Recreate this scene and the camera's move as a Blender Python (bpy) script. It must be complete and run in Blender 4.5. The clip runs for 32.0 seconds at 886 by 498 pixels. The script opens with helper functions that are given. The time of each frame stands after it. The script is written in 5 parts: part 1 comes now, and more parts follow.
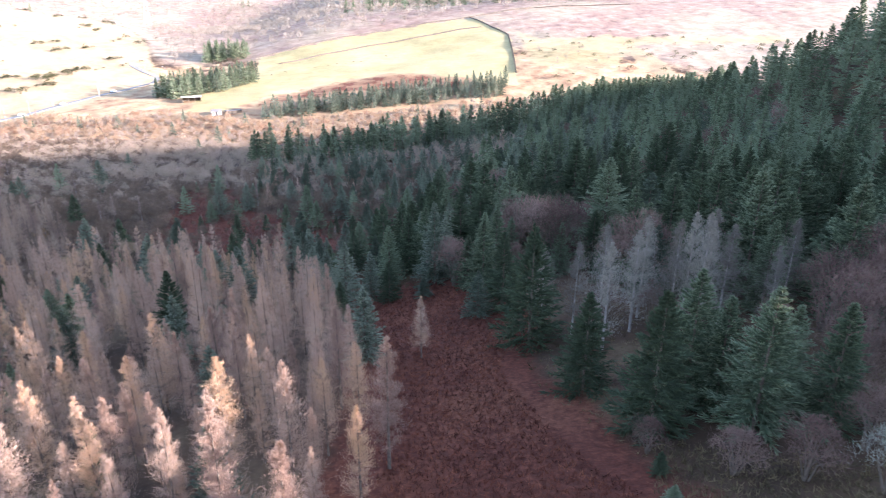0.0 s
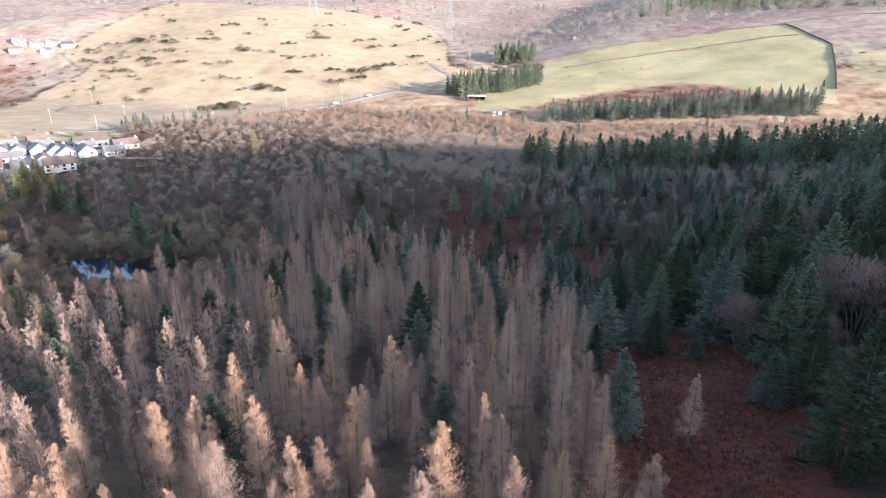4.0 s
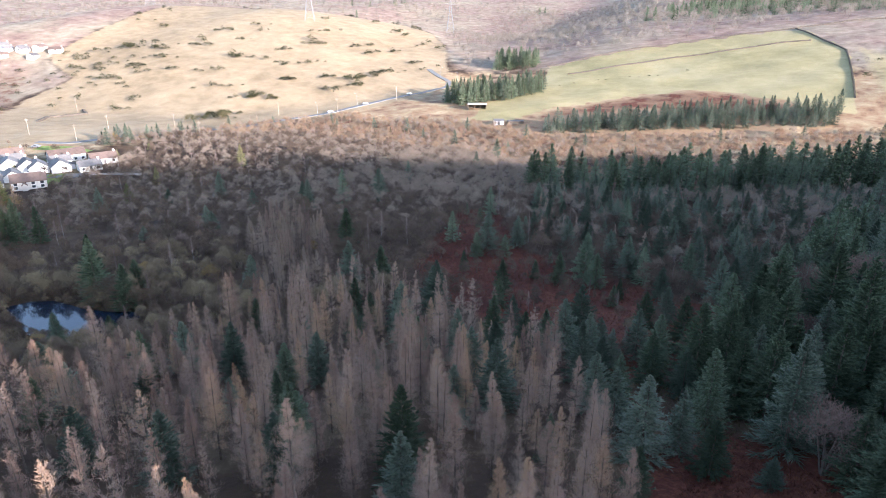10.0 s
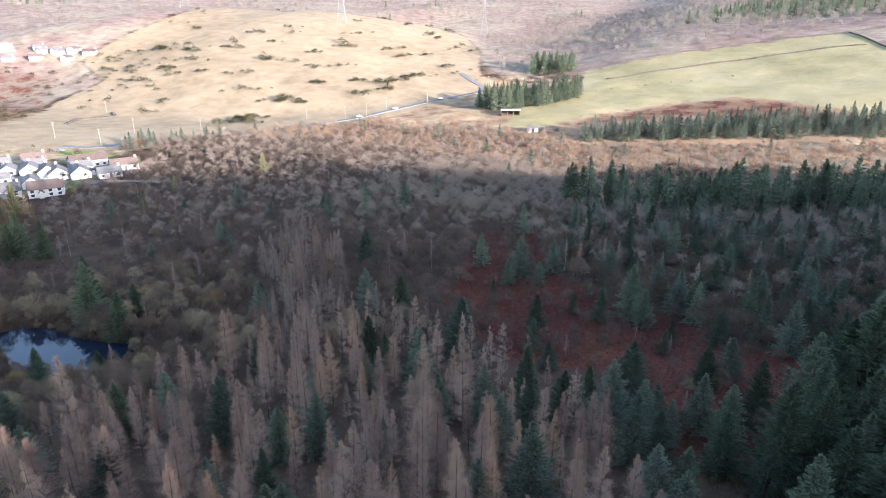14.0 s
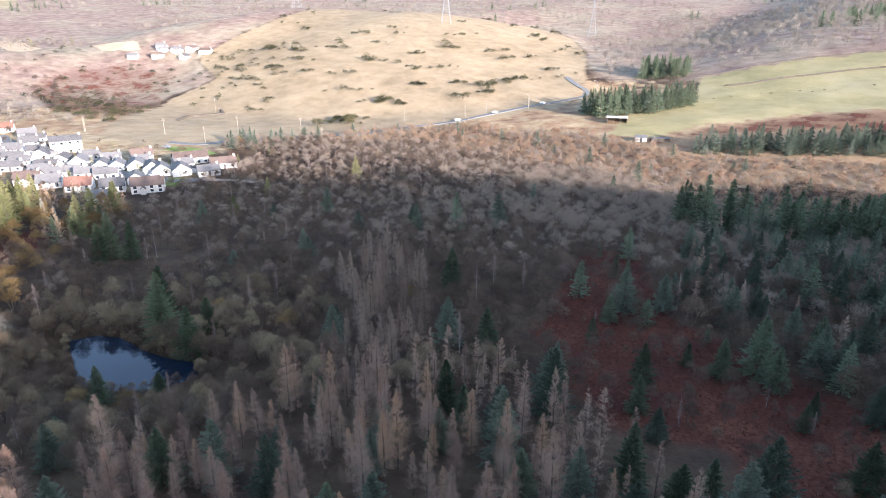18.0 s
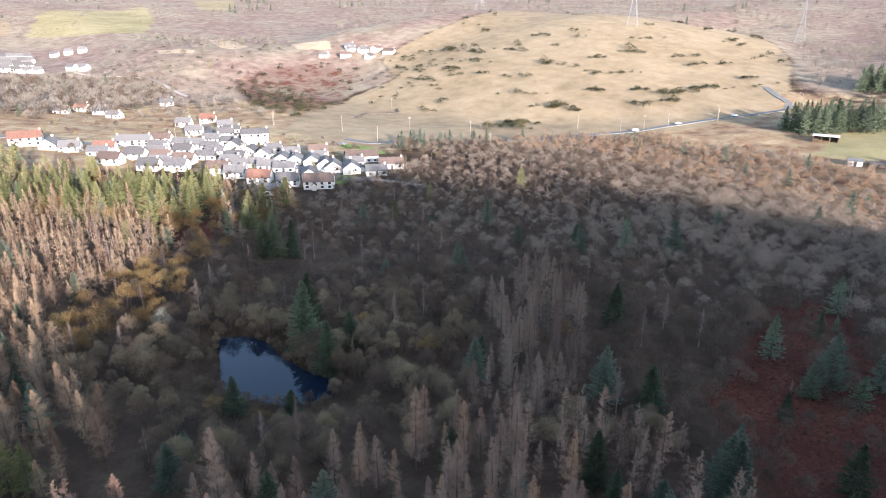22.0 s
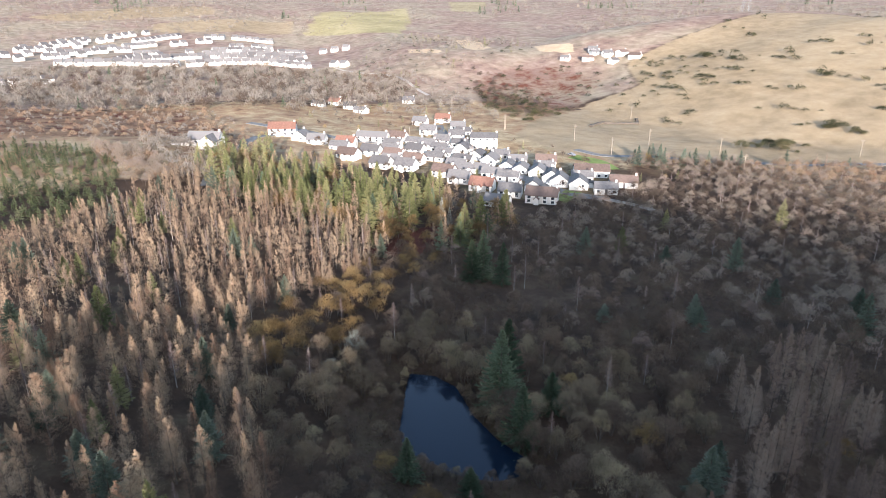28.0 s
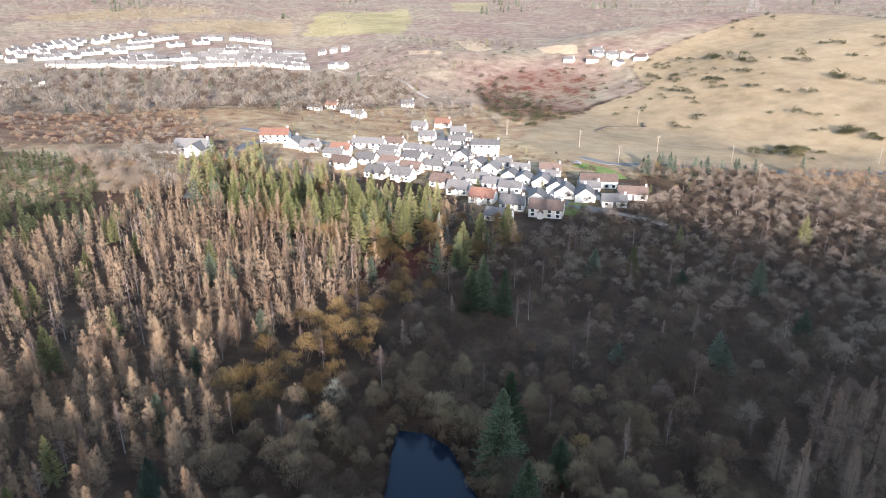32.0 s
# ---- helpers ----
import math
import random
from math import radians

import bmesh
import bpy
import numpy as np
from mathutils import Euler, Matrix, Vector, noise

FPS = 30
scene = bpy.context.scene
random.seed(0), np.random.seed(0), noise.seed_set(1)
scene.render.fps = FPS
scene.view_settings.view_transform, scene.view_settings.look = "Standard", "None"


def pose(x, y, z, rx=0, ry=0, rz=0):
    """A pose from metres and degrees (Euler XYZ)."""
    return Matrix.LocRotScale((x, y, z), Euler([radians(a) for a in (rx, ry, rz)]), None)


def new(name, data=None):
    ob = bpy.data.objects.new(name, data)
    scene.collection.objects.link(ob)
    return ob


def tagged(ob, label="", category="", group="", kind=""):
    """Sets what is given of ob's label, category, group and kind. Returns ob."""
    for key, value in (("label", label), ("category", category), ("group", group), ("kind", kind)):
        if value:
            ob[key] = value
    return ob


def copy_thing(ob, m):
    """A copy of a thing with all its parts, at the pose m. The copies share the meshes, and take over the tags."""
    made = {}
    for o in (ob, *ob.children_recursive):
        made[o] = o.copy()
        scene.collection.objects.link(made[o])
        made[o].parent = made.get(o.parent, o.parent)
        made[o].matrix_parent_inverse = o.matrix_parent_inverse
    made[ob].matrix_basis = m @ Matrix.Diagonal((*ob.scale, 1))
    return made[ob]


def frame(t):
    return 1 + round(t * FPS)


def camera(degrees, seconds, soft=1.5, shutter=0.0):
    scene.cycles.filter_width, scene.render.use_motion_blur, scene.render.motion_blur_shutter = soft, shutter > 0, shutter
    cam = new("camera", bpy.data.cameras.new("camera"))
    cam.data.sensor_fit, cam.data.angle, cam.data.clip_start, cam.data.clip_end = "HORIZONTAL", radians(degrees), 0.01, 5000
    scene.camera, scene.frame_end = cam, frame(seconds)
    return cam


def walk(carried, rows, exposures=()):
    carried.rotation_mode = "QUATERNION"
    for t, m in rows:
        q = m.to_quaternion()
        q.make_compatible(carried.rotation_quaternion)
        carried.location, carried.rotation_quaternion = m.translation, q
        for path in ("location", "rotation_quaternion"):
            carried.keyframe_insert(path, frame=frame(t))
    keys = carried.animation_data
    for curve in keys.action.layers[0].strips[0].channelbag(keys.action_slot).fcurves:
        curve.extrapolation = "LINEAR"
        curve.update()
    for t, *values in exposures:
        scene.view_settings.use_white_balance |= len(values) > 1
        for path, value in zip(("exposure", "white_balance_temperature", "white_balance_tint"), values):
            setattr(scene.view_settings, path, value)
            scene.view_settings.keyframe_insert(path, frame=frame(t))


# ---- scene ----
cam = camera(69.2, 32.0, soft=0.85, shutter=0.2)
# seconds, place, yaw, pitch, roll
PATH = [
    (0, 0.00, -0.00, 60.00, -0.00, -21.51, -0.00),
    (0.5, -0.09, 1.34, 59.87, 8.26, -21.46, -0.00),
    (1, -0.27, 2.67, 59.77, 16.43, -21.37, -0.00),
    (1.5, -0.56, 3.95, 59.68, 23.24, -21.30, -0.00),
    (2, -0.93, 5.21, 59.61, 24.12, -21.26, -0.00),
    (2.5, -1.39, 6.46, 59.59, 24.12, -21.24, -0.00),
    (3, -1.91, 7.74, 59.62, 24.12, -21.24, -0.00),
    (3.5, -2.46, 9.04, 59.66, 24.13, -21.23, -0.00),
    (5.5, -4.76, 14.84, 59.86, 24.15, -21.13, -0.00),
    (6, -5.42, 16.41, 59.93, 24.15, -21.12, -0.00),
    (6.5, -6.08, 18.00, 59.99, 24.16, -21.09, -0.00),
    (7, -6.75, 19.62, 60.05, 24.17, -21.07, 0.00),
    (7.5, -7.46, 21.26, 60.10, 24.16, -21.06, 0.00),
    (8, -8.18, 22.96, 60.17, 24.16, -21.03, 0.00),
    (8.5, -8.88, 24.74, 60.23, 24.15, -21.03, -0.00),
    (9, -9.57, 26.60, 60.29, 24.17, -21.01, -0.00),
    (9.5, -10.27, 28.49, 60.32, 24.18, -20.98, 0.00),
    (10, -11.02, 30.40, 60.33, 24.18, -20.95, 0.00),
    (10.5, -11.80, 32.28, 60.33, 24.18, -20.92, 0.00),
    (11, -12.58, 34.14, 60.32, 24.18, -20.89, 0.00),
    (11.5, -13.33, 36.00, 60.31, 24.17, -20.88, 0.00),
    (12, -14.05, 37.86, 60.31, 24.18, -20.85, 0.00),
    (12.5, -14.77, 39.70, 60.30, 24.19, -20.84, 0.00),
    (13, -15.51, 41.52, 60.28, 24.90, -20.82, 0.00),
    (13.5, -16.27, 43.30, 60.25, 25.92, -20.80, 0.00),
    (14, -17.03, 45.02, 60.21, 27.06, -20.76, 0.00),
    (14.5, -17.80, 46.72, 60.15, 28.07, -20.74, 0.00),
    (16.5, -21.13, 53.62, 60.07, 32.53, -20.70, 0.00),
    (17, -22.12, 55.23, 60.02, 33.62, -20.70, 0.00),
    (17.5, -23.14, 56.80, 59.95, 34.73, -20.70, 0.00),
    (18, -24.21, 58.35, 59.90, 35.93, -20.67, 0.00),
    (18.5, -25.30, 59.85, 59.86, 37.64, -20.66, 0.00),
    (19, -26.41, 61.30, 59.83, 39.43, -20.65, 0.00),
    (19.5, -27.54, 62.72, 59.81, 41.49, -20.62, -0.00),
    (20, -28.64, 64.08, 59.80, 43.42, -20.59, -0.00),
    (20.5, -29.69, 65.37, 59.82, 45.49, -20.58, -0.00),
    (21, -30.68, 66.54, 59.90, 47.42, -20.56, -0.00),
    (21.5, -31.63, 67.63, 60.02, 49.22, -20.55, -0.00),
    (22, -32.62, 68.67, 60.17, 51.14, -20.54, -0.00),
    (22.5, -33.74, 69.70, 60.34, 52.87, -20.55, -0.00),
    (23, -35.05, 70.75, 60.50, 55.10, -20.56, -0.00),
    (23.5, -36.45, 71.79, 60.58, 56.96, -20.55, -0.00),
    (24, -37.90, 72.83, 60.62, 59.14, -20.53, -0.00),
    (24.5, -39.37, 73.83, 60.60, 61.20, -20.53, -0.00),
    (25, -40.85, 74.74, 60.57, 63.13, -20.51, -0.00),
    (25.5, -42.40, 75.56, 60.55, 65.32, -20.48, -0.00),
    (26, -43.96, 76.29, 60.52, 67.27, -20.49, -0.00),
    (26.5, -45.51, 76.97, 60.49, 69.37, -20.46, -0.00),
    (28.5, -52.00, 79.61, 60.60, 71.68, -20.44, -0.00),
    (29, -53.73, 80.34, 60.66, 71.70, -20.41, -0.00),
    (29.5, -55.46, 81.10, 60.73, 71.71, -20.41, -0.00),
    (30, -57.24, 81.88, 60.81, 71.74, -20.41, -0.00),
    (30.5, -59.02, 82.67, 60.89, 71.75, -20.42, 0.00),
    (31, -60.84, 83.49, 60.97, 71.78, -20.45, 0.00),
    (31.5, -62.70, 84.35, 61.07, 71.81, -20.44, 0.00),
    (32, -64.60, 85.22, 61.19, 71.84, -20.47, 0.00),
]
walk(cam, [(t, pose(x, y, z, 90 + pitch, roll, yaw)) for t, x, y, z, yaw, pitch, roll in PATH],
     exposures=[(0, 3.22, 6200, 25), (1.5, 2.68, 6150, 22), (6, 2.51, 6050, 20), (13, 2.52, 6000, 19), (19, 2.33, 6100, 18), (26, 2.05, 6250, 16), (32, 2.02, 6250, 15)])

# ---- daylight: low winter sun behind a wooded hill built out of view in the east ----
SUN_FROM = Vector((1.0, -0.22, 0.0)).normalized()
SUN_UP = radians(12.0)
world = bpy.data.worlds.new("winter_sky")
scene.world = world
world.use_nodes = True
sky = world.node_tree.nodes.new("ShaderNodeTexSky")
sky.sky_type, sky.sun_disc, sky.sun_elevation = "NISHITA", False, SUN_UP
sky.sun_rotation = math.atan2(SUN_FROM.x, SUN_FROM.y)
sky.dust_density, sky.air_density = 0.8, 1.0
world.node_tree.links.new(sky.outputs[0], world.node_tree.nodes["Background"].inputs[0])
world.node_tree.nodes["Background"].inputs[1].default_value = 0.15
sun = new("sun", bpy.data.lights.new("sun", "SUN"))
sun.data.energy, sun.data.angle, sun.data.color = 3.95, radians(0.6), (1.0, 0.935, 0.85)
aim = SUN_FROM * math.cos(SUN_UP) + Vector((0, 0, math.sin(SUN_UP)))
sun.matrix_world = Matrix.Translation(aim * 300) @ aim.to_track_quat("Z", "Y").to_matrix().to_4x4()

# ---- materials ----
def material(name, rough=0.85, spec=0.2):
    m = bpy.data.materials.new(name)
    m.use_nodes = True
    b = m.node_tree.nodes["Principled BSDF"]
    b.inputs["Roughness"].default_value = rough
    b.inputs["Specular IOR Level"].default_value = spec
    return m, m.node_tree, b


def node(nt, kind, **values):
    n = nt.nodes.new("ShaderNode" + kind)
    for k, v in values.items():
        n.inputs[k.replace("_", " ")].default_value = v
    return n


def ramp(nt, source, *stops):
    r = nt.nodes.new("ShaderNodeValToRGB")
    while len(r.color_ramp.elements) < len(stops):
        r.color_ramp.elements.new(0.5)
    for e, (at, c) in zip(r.color_ramp.elements, stops):
        e.position, e.color = at, (*c, 1)
    nt.links.new(source, r.inputs[0])
    return r.outputs[0]


def place(nt):
    return nt.nodes.new("ShaderNodeNewGeometry").outputs["Position"]


def cloud(nt, scale, detail=4.0, rough=0.6):
    n = node(nt, "TexNoise", Scale=scale, Detail=detail, Roughness=rough)
    nt.links.new(place(nt), n.inputs["Vector"])
    return n.outputs["Fac"]


def mix(nt, fac, a, b, kind="MIX"):
    n = nt.nodes.new("ShaderNodeMix")
    n.data_type, n.blend_type = "RGBA", kind
    for sock, v in ((n.inputs[0], fac), (n.inputs[6], a), (n.inputs[7], b)):
        if isinstance(v, (int, float)):
            sock.default_value = v
        elif isinstance(v, tuple):
            sock.default_value = (*v, 1)
        else:
            nt.links.new(v, sock)
    return n.outputs[2]


def maths(nt, op, a, b):
    n = nt.nodes.new("ShaderNodeMath")
    n.operation = op
    for sock, v in zip(n.inputs, (a, b)):
        if isinstance(v, (int, float)):
            sock.default_value = v
        else:
            nt.links.new(v, sock)
    return n.outputs[0]


def bump(nt, b, height, strength=0.5, distance=0.1):
    n = node(nt, "Bump", Strength=strength, Distance=distance)
    nt.links.new(height, n.inputs["Height"])
    nt.links.new(n.outputs[0], b.inputs["Normal"])


def foliage(name, *tones, patch=0.22):
    """Twigs or needles: a tone for each tree, patches in the wood, and a grain along the shoots."""
    m, nt, b = material(name, 0.8, 0.15)
    info = nt.nodes.new("ShaderNodeObjectInfo").outputs["Random"]
    each = nt.nodes.new("ShaderNodeAttribute")
    each.attribute_name = "tone"
    tone = maths(nt, "ADD", maths(nt, "MULTIPLY", cloud(nt, patch, 2), 0.45), maths(nt, "MULTIPLY", info, 0.55))
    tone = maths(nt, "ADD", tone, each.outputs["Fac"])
    tone = maths(nt, "ADD", tone, maths(nt, "MULTIPLY", maths(nt, "SUBTRACT", cloud(nt, 2.5, 3), 0.5), 0.5))
    stops = [(0.26 + 0.6 * i / (len(tones) - 1), c) for i, c in enumerate(tones)]
    colour = ramp(nt, tone, *stops)
    nt.links.new(colour, b.inputs["Base Color"])
    # thin shoots let some light through
    thin, both = nt.nodes.new("ShaderNodeBsdfTranslucent"), nt.nodes.new("ShaderNodeMixShader")
    nt.links.new(colour, thin.inputs["Color"])
    both.inputs[0].default_value = 0.4
    nt.links.new(b.outputs[0], both.inputs[1])
    nt.links.new(thin.outputs[0], both.inputs[2])
    nt.links.new(both.outputs[0], nt.nodes["Material Output"].inputs["Surface"])
    return m


LARCH = foliage("larch_twigs", (0.215, 0.142, 0.113), (0.345, 0.222, 0.162), (0.335, 0.255, 0.208), (0.405, 0.252, 0.166), (0.41, 0.272, 0.168))
OLD_LARCH = foliage("old_larch_twigs", (0.16, 0.115, 0.094), (0.265, 0.183, 0.14), (0.27, 0.215, 0.172), (0.345, 0.232, 0.162))
TAN_LARCH = foliage("tan_larch_twigs", (0.16, 0.102, 0.07), (0.3, 0.19, 0.125), (0.29, 0.228, 0.16), (0.41, 0.262, 0.166), (0.43, 0.33, 0.22))
BARE = foliage("bare_twigs", (0.098, 0.071, 0.053), (0.175, 0.122, 0.088), (0.172, 0.135, 0.087), (0.23, 0.17, 0.115), (0.3, 0.25, 0.15))
SCRUB = foliage("moor_scrub_twigs", (0.15, 0.09, 0.06), (0.26, 0.16, 0.105), (0.3, 0.215, 0.14), (0.38, 0.28, 0.19))
# bare twigs lightened in base colour to imitate haze over the far basin
HAZED_SCRUB = foliage("hazed_scrub_twigs", (0.17, 0.123, 0.101), (0.23, 0.166, 0.135), (0.23, 0.184, 0.14), (0.275, 0.209, 0.168))
GREY_TWIG = foliage("grey_larch_twigs", (0.12, 0.105, 0.088), (0.18, 0.16, 0.135), (0.26, 0.235, 0.2))
RUSSET = foliage("russet_twigs", (0.085, 0.053, 0.045), (0.155, 0.1, 0.083), (0.215, 0.145, 0.118))
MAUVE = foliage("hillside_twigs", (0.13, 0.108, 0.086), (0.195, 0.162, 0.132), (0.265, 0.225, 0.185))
BIRCH = foliage("birch_twigs", (0.14, 0.10, 0.085), (0.22, 0.155, 0.13), (0.30, 0.22, 0.18))
SPRUCE = foliage("spruce_needles", (0.042, 0.058, 0.033), (0.075, 0.102, 0.058), (0.175, 0.21, 0.135))
BLUE = foliage("grey_green_spruce_needles", (0.053, 0.07, 0.048), (0.098, 0.123, 0.087), (0.2, 0.222, 0.165))
PINE = foliage("pine_needles", (0.1, 0.11, 0.045), (0.175, 0.175, 0.075), (0.27, 0.25, 0.12))
YOUNG_GREEN = foliage("young_conifer_needles", (0.035, 0.045, 0.02), (0.075, 0.088, 0.04), (0.15, 0.155, 0.08))
GOLD = foliage("golden_willow_leaves", (0.12, 0.076, 0.034), (0.2, 0.128, 0.055), (0.29, 0.2, 0.092))
LICHEN = foliage("lichen_twigs", (0.20, 0.20, 0.165), (0.30, 0.30, 0.25), (0.42, 0.42, 0.35))
GORSE = foliage("gorse", (0.035, 0.036, 0.018), (0.065, 0.062, 0.03), (0.12, 0.10, 0.05))
FERN = foliage("dead_bracken", (0.055, 0.019, 0.013), (0.115, 0.037, 0.023), (0.24, 0.1, 0.055))
TUFT = foliage("dry_grass_tufts", (0.07, 0.055, 0.03), (0.12, 0.092, 0.05), (0.19, 0.145, 0.08))


def plain(name, low, high, scale=2.0, rough=0.8, spec=0.25, relief=0.0, per_thing=0.0):
    m, nt, b = material(name, rough, spec)
    f = cloud(nt, scale, 6)
    if per_thing:
        info = nt.nodes.new("ShaderNodeObjectInfo").outputs["Random"]
        f = maths(nt, "ADD", f, maths(nt, "MULTIPLY", maths(nt, "SUBTRACT", info, 0.5), per_thing))
    nt.links.new(ramp(nt, f, (0.3, low), (0.7, high)), b.inputs["Base Color"])
    if relief:
        bump(nt, b, cloud(nt, scale * 8, 3), 0.6, relief)
    return m


BARK = plain("bark", (0.07, 0.055, 0.043), (0.14, 0.11, 0.088), 3.0, 0.9, 0.1)
BIRCH_BARK = plain("birch_bark", (0.13, 0.11, 0.10), (0.32, 0.29, 0.26), 2.0, 0.8, 0.1)
RENDER = plain("white_wall_render", (0.50, 0.475, 0.44), (0.66, 0.64, 0.60), 0.8, 0.85, 0.2, 0.01, 0.5)
PINKISH = plain("pink_wall_render", (0.58, 0.48, 0.42), (0.68, 0.58, 0.50), 0.8, 0.85, 0.2)
SLATE = plain("slate_roof", (0.085, 0.079, 0.077), (0.145, 0.135, 0.13), 1.2, 0.75, 0.2, 0.02, 0.5)
RED_TILE = plain("red_tile_roof", (0.15, 0.075, 0.053), (0.23, 0.118, 0.085), 1.0, 0.75, 0.3, 0.02, 0.4)
BROWN_TILE = plain("brown_tile_roof", (0.085, 0.06, 0.05), (0.14, 0.098, 0.08), 1.0, 0.8, 0.2, 0.02, 0.4)
PAINT = plain("dark_door_paint", (0.05, 0.045, 0.045), (0.09, 0.08, 0.08), 3.0, 0.5, 0.4)
UPVC = plain("white_window_frame", (0.74, 0.74, 0.73), (0.82, 0.82, 0.81), 3.0, 0.4, 0.4)
STONE = plain("field_stone", (0.055, 0.045, 0.037), (0.11, 0.09, 0.07), 0.6, 0.9, 0.2, 0.05)
STEEL = plain("galvanised_steel", (0.22, 0.225, 0.23), (0.34, 0.345, 0.35), 1.5, 0.5, 0.5)
STEEL.node_tree.nodes["Principled BSDF"].inputs["Metallic"].default_value = 0.6
POLE = plain("weathered_pole_wood", (0.16, 0.13, 0.10), (0.28, 0.23, 0.18), 2.0, 0.85, 0.2)
ASPHALT = plain("asphalt", (0.12, 0.117, 0.113), (0.19, 0.186, 0.18), 0.5, 0.95, 0.05)
GRAVEL = plain("pale_track_gravel", (0.24, 0.21, 0.18), (0.40, 0.36, 0.31), 0.5, 0.9, 0.2)
LAWN = plain("garden_lawn", (0.10, 0.14, 0.04), (0.20, 0.24, 0.07), 0.3, 0.9, 0.1)
TIN = plain("pale_sheet_metal", (0.50, 0.48, 0.45), (0.66, 0.64, 0.60), 0.8, 0.5, 0.4)
GLASS, nt, b = material("window_glass", 0.08, 0.5)
b.inputs["Base Color"].default_value = (0.03, 0.035, 0.04, 1)
WATER, nt, b = material("pond_water", 0.03, 0.17)
b.inputs["Base Color"].default_value = (0.006, 0.012, 0.022, 1)
bump(nt, b, cloud(nt, 1.5, 2), 0.06, 0.05)

# ---- the lie of the land ----
def smooth(a, b, v):
    u = np.clip((np.asarray(v, float) - a) / (b - a), 0, 1)
    return u * u * (3 - 2 * u)


def ground(x, y):
    """Height of the land above the pond's water, for numbers or arrays."""
    x, y = np.asarray(x, float), np.asarray(y, float)
    s = -0.55 * x + 0.83 * y                                   # metres down the near slope
    z = 0.6 + 0.22 * 9 * np.log1p(np.exp(np.clip((152 - np.maximum(s, -140)) / 9, -40, 60)))
    u = y + 0.22 * x                                           # across the low sun's way
    # east hill, out of view: profile shaped so its shadow covers the basin
    z = z + smooth(85, 150, x) * (1 - smooth(200, 340, x)) * (15 + 16 * smooth(58, 76, u) + 7 * smooth(85, 115, u) * (1 - smooth(160, 196, u))) * (1 - smooth(212, 345, u))
    z = z + 10 * smooth(-50, 90, x) * smooth(60, 200, y) * (1 - smooth(300, 420, y))
    z = z - 9 * smooth(165, 300, s) - 5 * smooth(270, 350, y) * (1 - smooth(380, 460, y))
    z = z + 7 * smooth(-270, -380, x) * (1 - smooth(90, 180, y))
    d = np.sqrt(((x + 515) / 335) ** 2 + ((y - 670) / 335) ** 2 + 0.03)
    z = z + 62 * np.maximum(1 - d, 0)                          # round grass hill
    z = z + 42 * smooth(405, 780, y) * smooth(-330, -90, x)    # sloping pasture
    z = z + 13 * smooth(-130, 130, x) * smooth(420, 530, y)
    r = np.hypot(x, y - 100)
    z = z + 14 * smooth(450, 900, r) + 62 * smooth(850, 1550, r) + 150 * smooth(1350, 3200, r)
    z = z + 24 * smooth(170, 330, y) * smooth(-540, -700, x) * (1 - smooth(900, 1500, r))
    hollow = ((x + 131) / 24) ** 2 + ((y - 105) / 16) ** 2
    return z - 2.2 * np.exp(-hollow ** 2) + 0.5 * np.sin(x * 0.11) * np.sin(y * 0.09) * smooth(1.5, 4, hollow)

# ---- land cover ----
def inside(poly, x, y):
    """Whether places lie in a polygon of the plan."""
    x, y = np.asarray(x, float), np.asarray(y, float)
    hit = np.zeros(np.broadcast(x, y).shape, bool)
    for (x0, y0), (x1, y1) in zip(poly, poly[1:] + poly[:1]):
        if y0 != y1:
            hit ^= ((y0 > y) != (y1 > y)) & (x < x0 + (x1 - x0) * (y - y0) / (y1 - y0))
    return hit


def edge_distance(poly, x, y):
    """Metres inside (positive) or outside (negative) a polygon."""
    best = np.full(np.shape(x), 1e9)
    for (x0, y0), (x1, y1) in zip(poly, poly[1:] + poly[:1]):
        dx, dy = x1 - x0, y1 - y0
        u = np.clip(((x - x0) * dx + (y - y0) * dy) / (dx * dx + dy * dy), 0, 1)
        best = np.minimum(best, np.hypot(x - x0 - u * dx, y - y0 - u * dy))
    return np.where(inside(poly, x, y), best, -best)


RIDE = [(-4, 20), (-5, 40), (-6.5, 55), (-9.5, 70), (-10.5, 87), (-6, 93), (3, 90), (8, 72), (6, 56), (10, 40), (16, 26), (10, 16)]
GLADE = [(-74, 160), (-90, 216), (-78, 222), (-58, 182), (-40, 172), (-20, 160), (-6, 148), (-8, 122), (-18, 112), (-26, 122), (-34, 138), (-50, 136)]
PASTURE = [(-167, 420), (-142, 425), (-126, 459), (-99, 485), (-72, 506), (-41, 515), (-18, 513), (8, 496), (39, 478), (54, 474), (58, 560), (60, 612), (28, 692), (-40, 668), (-106, 634), (-160, 594), (-152, 536), (-172, 470)]
PASTURE_2 = [(62, 500), (62, 612), (32, 694), (90, 600), (300, 600), (300, 560), (160, 560), (140, 500)]
STRIP = [(138, 598), (150, 600), (168, 530), (176, 470), (160, 466), (150, 520)]
GRASS_HILL = [(-352, 236), (-311, 268), (-300, 370), (-258, 416), (-226, 486), (-245, 560), (-290, 660), (-345, 740), (-430, 800), (-560, 800), (-640, 640), (-600, 500), (-575, 430), (-512, 402), (-505, 352), (-470, 312), (-440, 272), (-380, 226)]
RED_SLOPE = [(-595, 278), (-507, 255), (-440, 285), (-490, 335), (-560, 405), (-626, 385), (-639, 339)]
TOWN_FIELD = [(-1081, 193), (-1193, 221), (-1331, 255), (-1396, 458), (-1137, 390), (-930, 315)]
